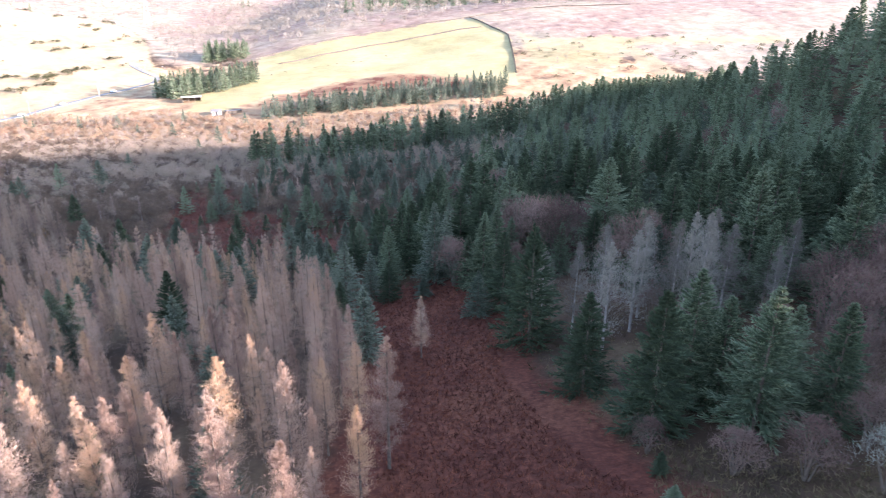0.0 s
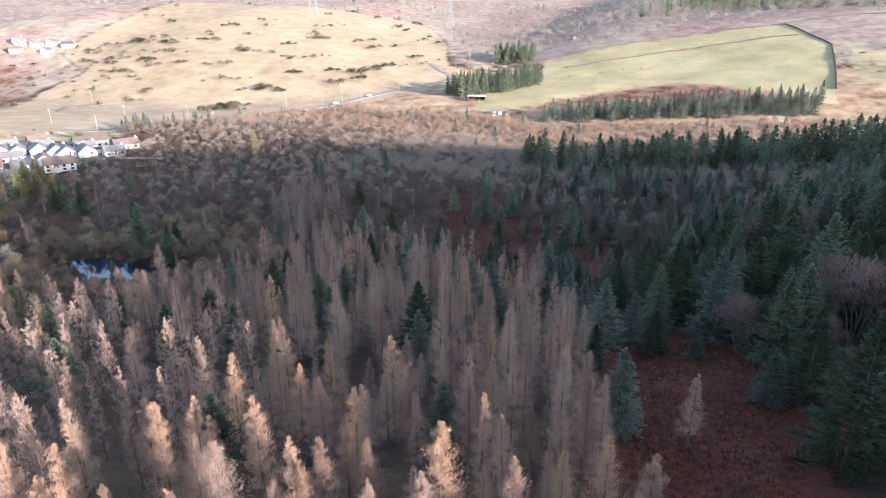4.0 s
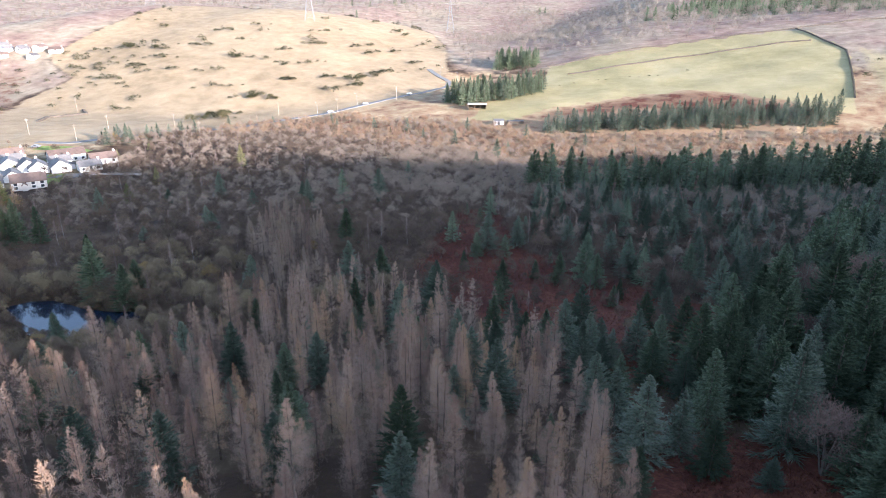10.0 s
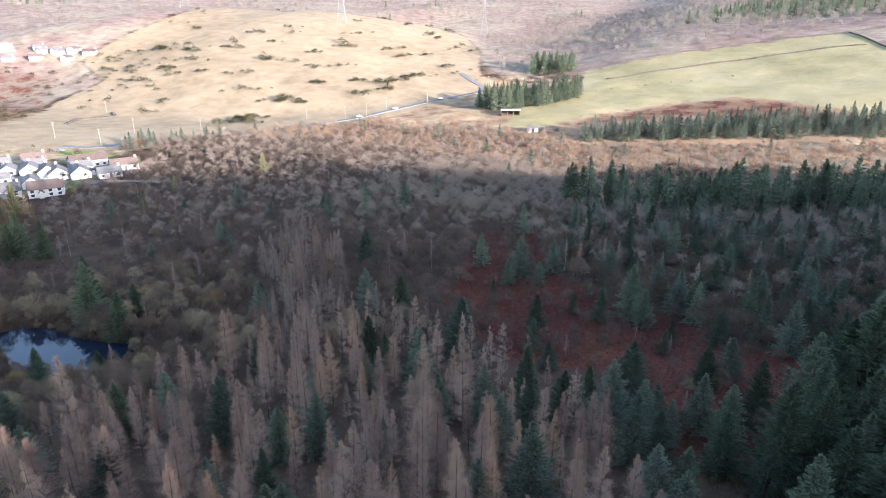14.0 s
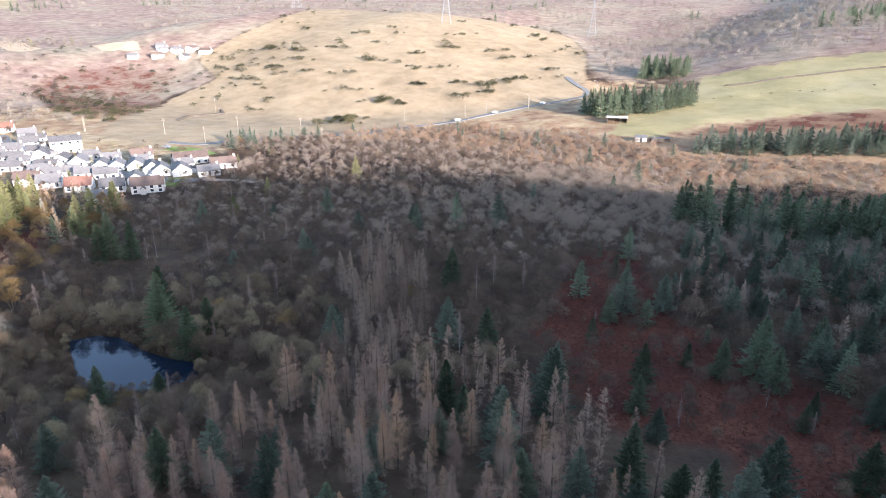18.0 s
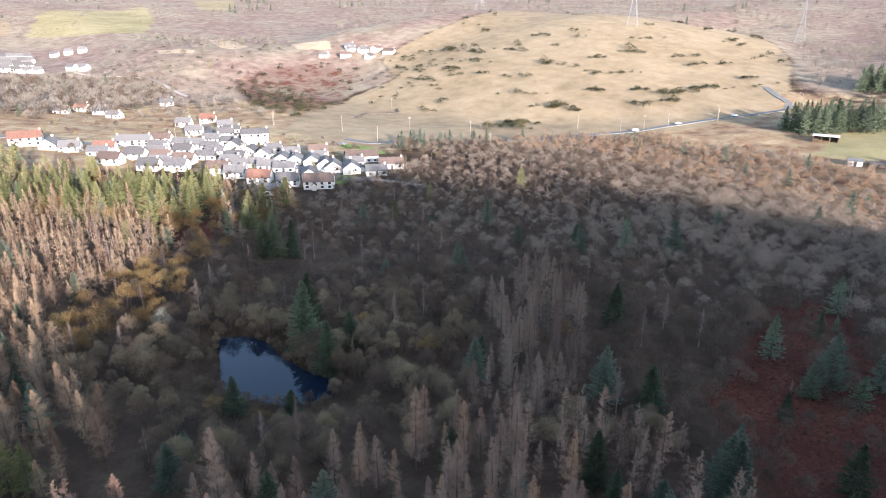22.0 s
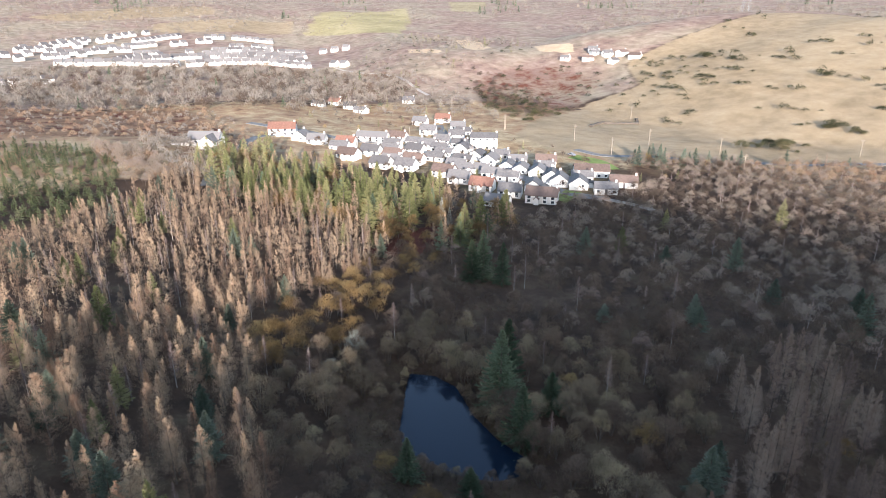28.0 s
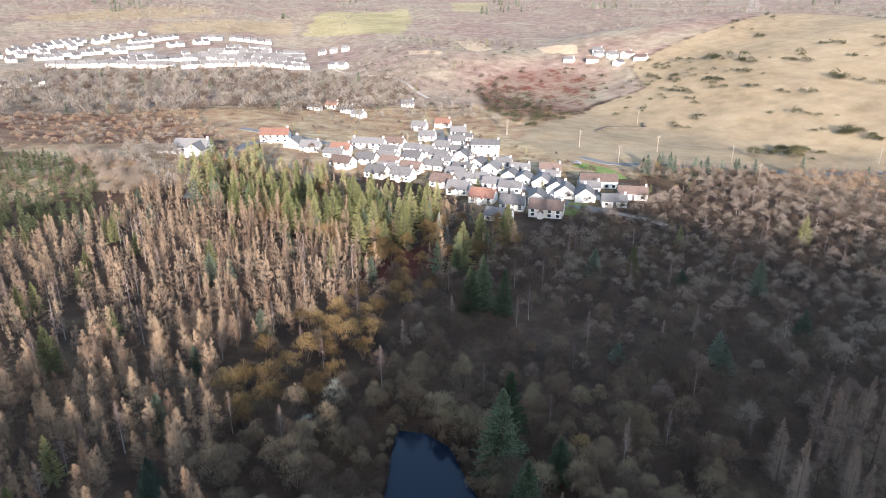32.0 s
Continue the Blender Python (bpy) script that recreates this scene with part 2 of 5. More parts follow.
TOWN_FIELD_2 = [(-1262, 486), (-1579, 585), (-1547, 693), (-1200, 543)]
TAN_FIELD = [(-1083, -15), (-1177, -15), (-1225, 93), (-1232, 207), (-1101, 187)]
TAN_FIELD_2 = [(-1174, -129), (-1215, -210), (-1380, -47), (-1391, 77), (-1264, 85)]
SAND_1 = [(-830, 352), (-850, 385), (-721, 356), (-690, 320)]
SAND_2 = [(-716, 404), (-662, 422), (-640, 413), (-668, 388)]
SAND_3 = [(-629, 477), (-608, 507), (-598, 498), (-617, 473)]
SAND_4 = [(-754, 270), (-712, 298), (-690, 290), (-724, 268)]
GARDENS = [(-405, 98), (-454, 127), (-424, 171), (-470, 216), (-440, 240), (-357, 246), (-285, 246), (-258, 217), (-262, 187), (-266, 167), (-303, 158), (-350, 140), (-362, 121)]
MEADOW = [(-330, 90), (-395, 95), (-520, 60), (-520, -120), (-420, -120), (-375, -10), (-390, 40), (-350, 66)]
MOOR = [(-240, 300), (-120, 300), (-60, 380), (20, 430), (60, 500), (-20, 520), (-120, 465), (-165, 425), (-258, 414), (-296, 366), (-300, 300)]
POND = [(-146, 104.5), (-143.8, 108.5), (-139.5, 110.8), (-130.5, 110.8), (-124, 112), (-118.5, 114.3), (-115, 111.5), (-115, 108), (-117.2, 104.2), (-123, 98.4), (-130.2, 98.4), (-136, 100.6), (-141, 102.4)]

rings = np.concatenate([[0], 1.5 * 1.0245 ** np.arange(331)])
turns = np.linspace(0, 2 * np.pi, 501)[:-1]
gx = -90 + np.outer(rings[1:], np.cos(turns))
gy = 140 + np.outer(rings[1:], np.sin(turns))
gx, gy = np.concatenate([[-90], gx.ravel()]), np.concatenate([[140], gy.ravel()])
gz = ground(gx, gy)
far = np.hypot(gx + 90, gy - 140)
k = np.arange(500)
faces = [np.stack([0 * k, 1 + k, 1 + (k + 1) % 500], 1)]
for r in range(len(rings) - 2):
    a, c = 1 + r * 500 + k, 1 + r * 500 + (k + 1) % 500
    faces += [np.stack([a, a + 500, c + 500], 1), np.stack([a, c + 500, c], 1)]
faces = np.concatenate(faces)


def mesh_of(name, verts, tris, mats, index=None, smooth_faces=False):
    """A triangle mesh out of arrays."""
    me = bpy.data.meshes.new(name)
    n = len(tris)
    me.vertices.add(len(verts))
    me.vertices.foreach_set("co", np.asarray(verts, np.float32).ravel())
    me.loops.add(3 * n)
    me.polygons.add(n)
    me.loops.foreach_set("vertex_index", np.asarray(tris, np.int32).ravel())
    me.polygons.foreach_set("loop_start", np.arange(0, 3 * n, 3, dtype=np.int32))
    me.polygons.foreach_set("use_smooth", np.full(n, smooth_faces))
    if index is not None:
        me.polygons.foreach_set("material_index", np.asarray(index, np.int32))
    for m in mats:
        me.materials.append(m)
    me.update()
    return me


land = mesh_of("ground", np.stack([gx, gy, gz], 1), faces, [], smooth_faces=True)


def cover(name, values):
    land.attributes.new(name, "FLOAT", "POINT").data.foreach_set("value", np.asarray(values, np.float32))


def weight(poly, soft):
    return np.clip(0.5 + edge_distance(poly, gx, gy) / (2 * soft), 0, 1)


cover("bracken", np.maximum.reduce([np.clip(weight(RIDE, 9.0) * 1.8, 0, 1), np.clip(weight(GLADE, 9.0) * 1.15, 0, 1), weight([(-214, 110), (-206, 122), (-232, 148), (-242, 138)], 4), 0.55 * weight([(-140, 430), (-122, 462), (-98, 488), (-72, 508), (-41, 517), (-18, 515), (8, 498), (39, 480), (62, 476), (62, 460), (0, 466), (-60, 466), (-115, 436)], 10), 0.49 * weight(RED_SLOPE, 10), 0.5 * weight(MEADOW, 14), 0.42 * weight(MOOR, 15)]))
cover("pasture", np.maximum.reduce([weight(PASTURE, 1.5), 0.6 * weight(TOWN_FIELD, 6), 0.53 * weight(TOWN_FIELD_2, 8), 0.52 * weight(PASTURE_2, 10), 0.45 * weight(GARDENS, 6)]))
cover("straw", np.maximum.reduce([weight(GRASS_HILL, 8), 0.36 * weight(MEADOW, 14), 0.56 * weight(PASTURE_2, 10), weight(STRIP, 4), 0.8 * weight(TAN_FIELD, 12), 0.7 * weight(TAN_FIELD_2, 12)]))
cover("sand", np.maximum.reduce([weight(SAND_1, 4), weight(SAND_2, 3), weight(SAND_3, 3), weight(SAND_4, 3), 0.42 * weight(GARDENS, 4)]))
cover("moor", np.maximum.reduce([weight(MOOR, 18), 0.7 * weight(MEADOW, 20), 0.75 * smooth(215, 260, far) * (1 - smooth(400, 520, far))]))
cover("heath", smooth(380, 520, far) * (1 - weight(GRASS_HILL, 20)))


def land_material():
    m, nt, b = material("land_cover", 0.95, 0.1)
    wide, patch, fine = cloud(nt, 0.012, 5), cloud(nt, 0.09, 5, 0.65), cloud(nt, 1.6, 5, 0.7)

    def mask(name, ragged=0.5):
        at = nt.nodes.new("ShaderNodeAttribute")
        at.attribute_name = name
        v = maths(nt, "ADD", at.outputs["Fac"], maths(nt, "MULTIPLY", maths(nt, "SUBTRACT", patch, 0.5), ragged))
        n = nt.nodes.new("ShaderNodeMapRange")
        nt.links.new(v, n.inputs[0])
        n.inputs[1].default_value, n.inputs[2].default_value = 0.4, 0.6
        return n.outputs[0]
    dry = ramp(nt, patch, (0.3, (0.16, 0.095, 0.06)), (0.45, (0.29, 0.18, 0.105)), (0.55, (0.33, 0.24, 0.14)), (0.7, (0.45, 0.34, 0.21)))
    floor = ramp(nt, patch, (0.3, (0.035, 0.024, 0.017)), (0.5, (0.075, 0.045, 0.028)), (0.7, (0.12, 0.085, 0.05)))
    heath = mix(nt, ramp(nt, wide, (0.42, (0, 0, 0)), (0.6, (1, 1, 1))),
                ramp(nt, patch, (0.3, (0.15, 0.098, 0.077)), (0.5, (0.245, 0.165, 0.128)), (0.7, (0.34, 0.252, 0.198))),
                ramp(nt, patch, (0.3, (0.19, 0.15, 0.105)), (0.7, (0.37, 0.30, 0.215))))
    straw = ramp(nt, maths(nt, "ADD", maths(nt, "MULTIPLY", patch, 0.6), maths(nt, "MULTIPLY", wide, 0.4)),
                 (0.36, (0.225, 0.165, 0.098)), (0.5, (0.305, 0.226, 0.138)), (0.64, (0.36, 0.277, 0.175)))
    green = ramp(nt, maths(nt, "ADD", maths(nt, "MULTIPLY", patch, 0.4), maths(nt, "MULTIPLY", wide, 0.6)),
                 (0.38, (0.25, 0.21, 0.10)), (0.5, (0.32, 0.265, 0.135)), (0.62, (0.39, 0.32, 0.175)))
    fern = ramp(nt, maths(nt, "ADD", maths(nt, "MULTIPLY", patch, 0.5), maths(nt, "MULTIPLY", fine, 0.5)),
                (0.3, (0.042, 0.014, 0.010)), (0.5, (0.088, 0.028, 0.018)), (0.7, (0.17, 0.068, 0.038)))
    sand = ramp(nt, patch, (0.3, (0.42, 0.30, 0.19)), (0.7, (0.55, 0.42, 0.28)))
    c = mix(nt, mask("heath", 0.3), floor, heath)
    c = mix(nt, mask("moor", 0.8), c, dry)
    c = mix(nt, mask("straw"), c, straw)
    c = mix(nt, mask("bracken", 0.9), c, fern)
    c = mix(nt, mask("pasture", 0.15), c, green)
    c = mix(nt, mask("sand", 0.4), c, sand)
    c = mix(nt, 0.55, c, ramp(nt, fine, (0.3, (0.45, 0.45, 0.45)), (0.7, (1, 1, 1))), "MULTIPLY")
    nt.links.new(c, b.inputs["Base Color"])
    bump(nt, b, maths(nt, "ADD", fine, patch), 0.5, 0.35)
    return m


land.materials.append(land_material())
tagged(new("ground", land), "rolling winter moorland with bracken, straw grass and pasture", "ground", kind="structure")

# the pond
bm = bmesh.new()
bmesh.ops.triangulate(bm, faces=[bm.faces.new([bm.verts.new((1.01 * (x + 131) - 131, 1.01 * (y - 105) + 105, 0)) for x, y in POND])])
me = bpy.data.meshes.new("water")
bm.to_mesh(me)
me.materials.append(WATER)
tagged(new("water", me), "still dark pond water among bare trees", "pond", kind="structure")

# ---- trees: shapes as arrays, then things near the way and joined woods further off ----
def shoots(base, way, length, width, rng):
    """Thin pointed shoots, one triangle each."""
    way = way / np.linalg.norm(way, axis=1, keepdims=True)
    side = np.cross(way, rng.normal(size=way.shape))
    side /= np.linalg.norm(side, axis=1, keepdims=True) + 1e-9
    half = side * (np.asarray(width) / 2)[:, None]
    v = np.stack([base - half, base + half, base + way * np.asarray(length)[:, None]], 1).reshape(-1, 3)
    return v, np.arange(len(v)).reshape(-1, 3)


def stem(points, radii, sides=5):
    """A tapered stem through points."""
    points, radii = np.asarray(points, float), np.asarray(radii, float)
    a = np.arange(sides) * 2 * np.pi / sides
    ring = np.stack([np.cos(a), np.sin(a), 0 * a], 1)
    v = (points[:, None] + ring[None] * radii[:, None, None]).reshape(-1, 3)
    t, i = [], np.arange(sides)
    for k in range(len(points) - 1):
        p, q = k * sides + i, k * sides + (i + 1) % sides
        t += [np.stack([p, q, q + sides], 1), np.stack([p, q + sides, p + sides], 1)]
    return v, np.concatenate(t)


def joined(pieces):
    vs, ts, n = [], [], 0
    for v, t in pieces:
        vs.append(v)
        ts.append(t + n)
        n += len(v)
    return np.concatenate(vs), np.concatenate(ts)


def polar(az, el):
    return np.stack([np.cos(az) * np.cos(el), np.sin(az) * np.cos(el), np.sin(el)], 1)


def larch(seed, h=11.0, spread=0.17, branches=95, twigs=9, thick=1.0, start=0.10, stretch=1.0):
    """A leafless larch: a soft ovate cone of fine upswept twigs round a straight stem."""
    rng = np.random.default_rng(seed)
    lean = rng.normal(0, 0.012, 2) * h
    trunk = stem([(0, 0, -0.6), (lean[0] * .3, lean[1] * .3, h * .45), (lean[0], lean[1], h * .98)], [0.011 * h + .02, .007 * h, .01 * thick ** .5], 5)
    u = start + (1 - start) * np.sort(rng.random(branches)) ** 0.8
    az = rng.random(branches) * 7 + np.arange(branches) * 2.4
    lop = 1 + .22 * np.cos(az - rng.random() * 6.3)
    reach = h * spread * (np.clip(1.01 - u, 0, 1) ** 0.74) * np.clip((u - start) * 2.6 + .55, 0, 1) * rng.uniform(.45, 1.15, branches) * lop
    el = rng.uniform(0.1, 0.6, branches) + 0.5 * u
    way = polar(az, el)
    root = np.stack([lean[0] * u, lean[1] * u, h * u * 0.97], 1)
    parts = [shoots(root, way, reach * .9, np.full(branches, .026 * thick ** .6), rng)]
    b = np.repeat(np.arange(branches), twigs)
    f = rng.uniform(.1, 1, len(b)) ** .7
    off = rng.normal(0, .16, (len(b), 3)) * (reach[b] * (.4 + .6 * f))[:, None]
    base = root[b] + way[b] * (reach[b] * f)[:, None] + off
    tw = way[b] * .55 + rng.normal(0, .5, (len(b), 3)) + np.array([0, 0, .55])
    long = (rng.uniform(.16, .42, len(b)) + .1 * (1 - f)) * (h / 11) * (1.2 - .7 * u[b]) * stretch
    parts.append(shoots(base, tw, long, rng.uniform(.013, .026, len(b)) * thick, rng))
    return trunk, joined(parts)


def spruce(seed, h=8.0, spread=0.22, whorls=24, arms=7, leaves=7, thick=1.0, start=0.04):
    rng = np.random.default_rng(seed)
    trunk = stem([(0, 0, -0.6), (0, 0, h * .5), (0, 0, h * .97)], [0.014 * h + .03, .009 * h, .02], 5)
    n = whorls * arms
    u = np.repeat(start + (0.985 - start) * (np.arange(whorls) / (whorls - 1)) ** 0.92, arms) + rng.normal(0, .32 / whorls, n)
    az = np.tile(np.arange(arms) * 2 * np.pi / arms, whorls) + np.repeat(rng.random(whorls) * 6, arms) + rng.normal(0, .2, n)
    reach = h * spread * np.clip(1.02 - u, .02, 1) ** 0.9 * rng.uniform(.68, 1.2, n)
    el = -0.34 + 0.75 * u + rng.normal(0, .09, n)
    way = polar(az, el)
    root = np.stack([0 * u, 0 * u, h * u], 1)
    parts = [shoots(root, way, reach, np.full(n, .06 * thick), rng)]
    b = np.repeat(np.arange(n), leaves)
    f = rng.uniform(.15, 1, len(b)) ** .8
    lift = .18 * reach[b] * f * f
    base = root[b] + way[b] * (reach[b] * f)[:, None] + np.stack([0 * lift, 0 * lift, lift], 1)
    turn = az[b] + rng.choice([-1, 1], len(b)) * rng.uniform(.15, .95, len(b))
    lw = polar(turn, el[b] + .28 + rng.normal(0.0, .25, len(b)))
    size = (0.20 + 0.42 * (1 - f)) * reach[b] * .62 + .14
    parts.append(shoots(base, lw, size, rng.uniform(.07, .13, len(b)) * thick * (h / 8) ** .5, rng))
    top = np.tile([[0, 0, h * .9]], (6, 1))
    parts.append(shoots(top, np.array([[0, 0, 1.0]] * 6) + rng.normal(0, .15, (6, 3)), np.full(6, h * .1), np.full(6, .06 * thick), rng))
    return trunk, joined(parts)


def broadleaf(seed, h=5.5, width=5.0, limbs=7, twigs=750, thick=1.0, low=0.12, stretch=1.0):
    rng = np.random.default_rng(seed)
    stems, tips = [], []
    for k in range(limbs):
        a, r = k * 2.4 + rng.random(), rng.uniform(.15, .42) * width
        tip = np.array([np.cos(a) * r, np.sin(a) * r, h * rng.uniform(.5, .8)])
        mid = tip * np.array([.35, .35, .45]) + rng.normal(0, .12, 3)
        stems.append(stem([(rng.normal(0, .08), rng.normal(0, .08), -.5), mid, tip], [.016 * h, .010 * h, .012], 4))
        for g in range(3):
            e = mid + (tip - mid) * rng.uniform(.1, .7)
            t2 = e + np.array([rng.normal(0, .14) * width, rng.normal(0, .14) * width, rng.uniform(.04, .16) * h])
            stems.append(stem([e, t2], [.007 * h, .008], 3))
    # rounded crown made of lobes
    n = 11
    spread, spin = np.sqrt((np.arange(n) + .3) / n), np.arange(n) * 2.4 + rng.random()
    lobes = np.stack([np.cos(spin) * spread * .33 * width, np.sin(spin) * spread * .33 * width, h * (.72 - .36 * spread ** 2 + rng.uniform(-.12, .12, n))], 1)
    size = rng.uniform(.11, .24, n) * width
    pick = rng.integers(0, n, twigs)
    out = rng.normal(size=(twigs, 3))
    out /= np.linalg.norm(out, axis=1, keepdims=True)
    out[:, 2] = np.where(out[:, 2] < -.35, -out[:, 2], out[:, 2])
    base = lobes[pick] + out * (rng.uniform(.1, 1.12, twigs) ** .45 * size[pick])[:, None] * np.array([1, 1, 1.15])
    base[:, 2] = np.maximum(base[:, 2], low * h)
    tw = out * .45 + rng.normal(0, .45, (twigs, 3)) + np.array([0, 0, .6])
    crown = shoots(base, tw, rng.uniform(.16, .5, twigs) * (h / 5.5) ** .5 * stretch, rng.uniform(.022, .05, twigs) * thick, rng)
    return joined(stems), crown


def scatter(poly, gap, seed, skip=(), jitter=0.42, keep=1.0):
    """Places on a shaken grid inside a polygon, outside those of skip."""
    rng = np.random.default_rng(seed)
    xs, ys = [p[0] for p in poly], [p[1] for p in poly]
    x, y = np.meshgrid(np.arange(min(xs), max(xs), gap), np.arange(min(ys), max(ys), gap * .87))
    x = x + (np.arange(x.shape[0]) % 2)[:, None] * gap / 2
    x, y = x + rng.uniform(-jitter, jitter, x.shape) * gap, y + rng.uniform(-jitter, jitter, x.shape) * gap
    ok = inside(poly, x, y) & (rng.random(x.shape) < keep)
    for q in skip:
        ok &= ~inside(q, x, y)
    return np.stack([x[ok], y[ok]], 1)


KINDS = {}


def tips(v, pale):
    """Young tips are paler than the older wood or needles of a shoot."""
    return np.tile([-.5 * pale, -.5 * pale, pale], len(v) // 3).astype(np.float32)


def kind_of_tree(name, mats, fine, coarse, distant, label, category, group, limit=300, middle=(), pale=0.18):
    """Registers near shapes (as meshes), coarse and distant shapes (as arrays) of one kind."""
    near = []
    for tr, cr in fine:
        crown = mesh_of("crown", *cr, [mats[1]])
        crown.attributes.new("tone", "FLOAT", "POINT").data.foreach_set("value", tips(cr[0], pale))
        near.append((mesh_of("trunk", *tr, [mats[0]], smooth_faces=True), crown))
    KINDS[name] = dict(near=near, coarse=coarse, middle=middle or coarse, distant=distant, mats=mats, pale=pale, label=label, category=category, group=group, woods=[], limit=limit, vary=.12 if "scrub" in name or name == "bare_tree" else .24)


def grow(kind, spots, low=0.8, high=1.2, seed=1):
    """Notes trees of a kind at places, with sizes between low and high."""
    rng = np.random.default_rng(seed + 77)
    z = ground(spots[:, 0], spots[:, 1])
    for (x, y), g in zip(spots, z):
        s = rng.uniform(low, high)
        KINDS[kind]["woods"].append((x, y, g, s, s * rng.uniform(.88, 1.14), rng.random() * 6.283, int(rng.integers(0, 99))))


def plant():
    """Trees near the flown way become things of their own; the rest of each kind is one joined wood."""
    for name, k in KINDS.items():
        way = [(-2, 38), (-20, 40), (-14, 54), (8, 52), (-24, 70), (-8, 80), (-36, 86), (-54, 92), (-76, 96), (-98, 98), (-116, 100)]
        rows = sorted(k["woods"], key=lambda r: min((r[0] - a) ** 2 + (r[1] - c) ** 2 for a, c in way))
        for x, y, g, s, w, turn, v in rows[:k["limit"]]:
            tm, cm = k["near"][v % len(k["near"])]
            ob = new(name)
            tagged(ob, k["label"], k["category"], k["group"])
            ob.matrix_world = Matrix.Translation((x, y, g)) @ Matrix.Rotation(turn, 4, "Z") @ Matrix.Diagonal((w, w, s, 1))
            for part_name, me in (("trunk", tm), ("crown", cm)):
                new(part_name, me).parent = ob
        rest = rows[k["limit"]:]
        if rest:
            pieces, index, tones = [], [], []
            shade = np.random.default_rng(9)
            for x, y, g, s, w, turn, v in rest:
                off = min(math.hypot(x - a, y - c) for a, c in way)
                shapes = k["coarse"] if off < (75 if k["middle"] is not k["coarse"] else 115) else k["middle"] if off < 230 and k["middle"] is not k["coarse"] else k["distant"]
                (tv, tt), (cv, ct) = shapes[v % len(shapes)]
                c, q = math.cos(turn) * w, math.sin(turn) * w
                for part_i, (vv, tt2) in enumerate(((tv, tt), (cv, ct))):
                    pieces.append((np.stack([vv[:, 0] * c - vv[:, 1] * q + x, vv[:, 0] * q + vv[:, 1] * c + y, vv[:, 2] * s + g], 1), tt2))
                    index.append(np.full(len(tt2), part_i))
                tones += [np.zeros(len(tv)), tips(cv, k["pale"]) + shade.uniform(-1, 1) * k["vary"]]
            v, t = joined(pieces)
            wood = mesh_of(name + "_wood", v, t, k["mats"], np.concatenate(index))
            wood.attributes.new("tone", "FLOAT", "POINT").data.foreach_set("value", np.concatenate(tones).astype(np.float32))
            tagged(new(name + "_wood", wood),
                   k["label"] + ", part of a dense wood", k["category"], kind="stuff")


kind_of_tree("larch", (BARK, LARCH), [larch(i, 9.5 + i % 3, .20 + .02 * (i % 4), 150, 66, 1.0, .14) for i in range(9)],
             [larch(20 + i, 10.5, .215, 62, 26, 1.9, .14, 1.5) for i in range(6)], [larch(30 + i, 11, .21, 36, 10, 4.8, .1, 2.8) for i in range(3)],
             "leafless tan larch with upswept fine twigs", "tree", "larches of the plantation", 320)
kind_of_tree("old_larch", (BARK, OLD_LARCH), [larch(i + 600, 9.5 + i % 3, .17 + .02 * (i % 4), 150, 62, 1.0, .12) for i in range(7)],
             [larch(620 + i, 10.5, .19, 62, 26, 1.8, .12, 1.4) for i in range(6)], [larch(630 + i, 11, .2, 36, 10, 4.8, .1, 2.8) for i in range(3)],
             "tall leafless grey-brown larch beside the pond basin", "tree", "grey-brown larches", 200)
kind_of_tree("plantation_larch", (BARK, TAN_LARCH), [larch(200 + i, 8 + i % 4, .235 + .025 * (i % 4), 120, 56, 1.2, .06) for i in range(9)],
             [larch(220 + i, 9, .26, 58, 24, 1.9, .06, 1.5) for i in range(7)], [larch(230 + i, 9, .26, 36, 12, 4.2, .06, 2.4) for i in range(4)],
             "narrow sunlit tan larch in dense plantation rows", "tree", "larches of the western plantation", 240,
             [larch(240 + i, 9, .26, 50, 20, 2.5, .06, 1.8) for i in range(6)])
kind_of_tree("birch", (BIRCH_BARK, BIRCH), [larch(40 + i, 9, .22, 130, 22, 1.4, .2) for i in range(4)],
             [larch(50 + i, 9, .2, 60, 9, 4.2, .2, 1.4) for i in range(4)], [larch(55, 9, .2, 24, 6, 10, .2, 2.0)],
             "slender leafless birch with reddish fine twigs", "tree", "birches of the basin", 60)
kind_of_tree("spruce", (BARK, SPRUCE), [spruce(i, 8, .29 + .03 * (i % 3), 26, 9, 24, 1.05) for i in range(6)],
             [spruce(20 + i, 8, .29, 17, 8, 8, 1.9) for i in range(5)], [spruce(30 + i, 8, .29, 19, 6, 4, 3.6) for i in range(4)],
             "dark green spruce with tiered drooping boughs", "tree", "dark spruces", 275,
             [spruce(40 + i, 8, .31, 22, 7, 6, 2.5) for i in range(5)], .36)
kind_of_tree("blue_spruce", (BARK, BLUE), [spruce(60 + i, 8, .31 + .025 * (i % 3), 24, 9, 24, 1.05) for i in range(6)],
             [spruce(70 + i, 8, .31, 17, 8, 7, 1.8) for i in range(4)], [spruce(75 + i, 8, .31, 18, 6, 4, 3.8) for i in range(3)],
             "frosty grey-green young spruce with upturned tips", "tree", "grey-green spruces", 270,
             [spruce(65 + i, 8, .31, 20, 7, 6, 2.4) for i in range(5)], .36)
kind_of_tree("pine", (BARK, PINE), [spruce(80 + i, 8, .31, 18, 8, 18, 1.4, .12) for i in range(3)],
             [spruce(90 + i, 8, .31, 14, 6, 7, 2.4, .12) for i in range(3)], [spruce(95, 8, .28, 9, 6, 3, 4.0, .12)],
             "yellow-green sunlit pine at the village edge", "tree", "yellow-green pines", 90,
             [spruce(85 + i, 8, .33, 14, 7, 6, 2.8, .12) for i in range(4)], .3)
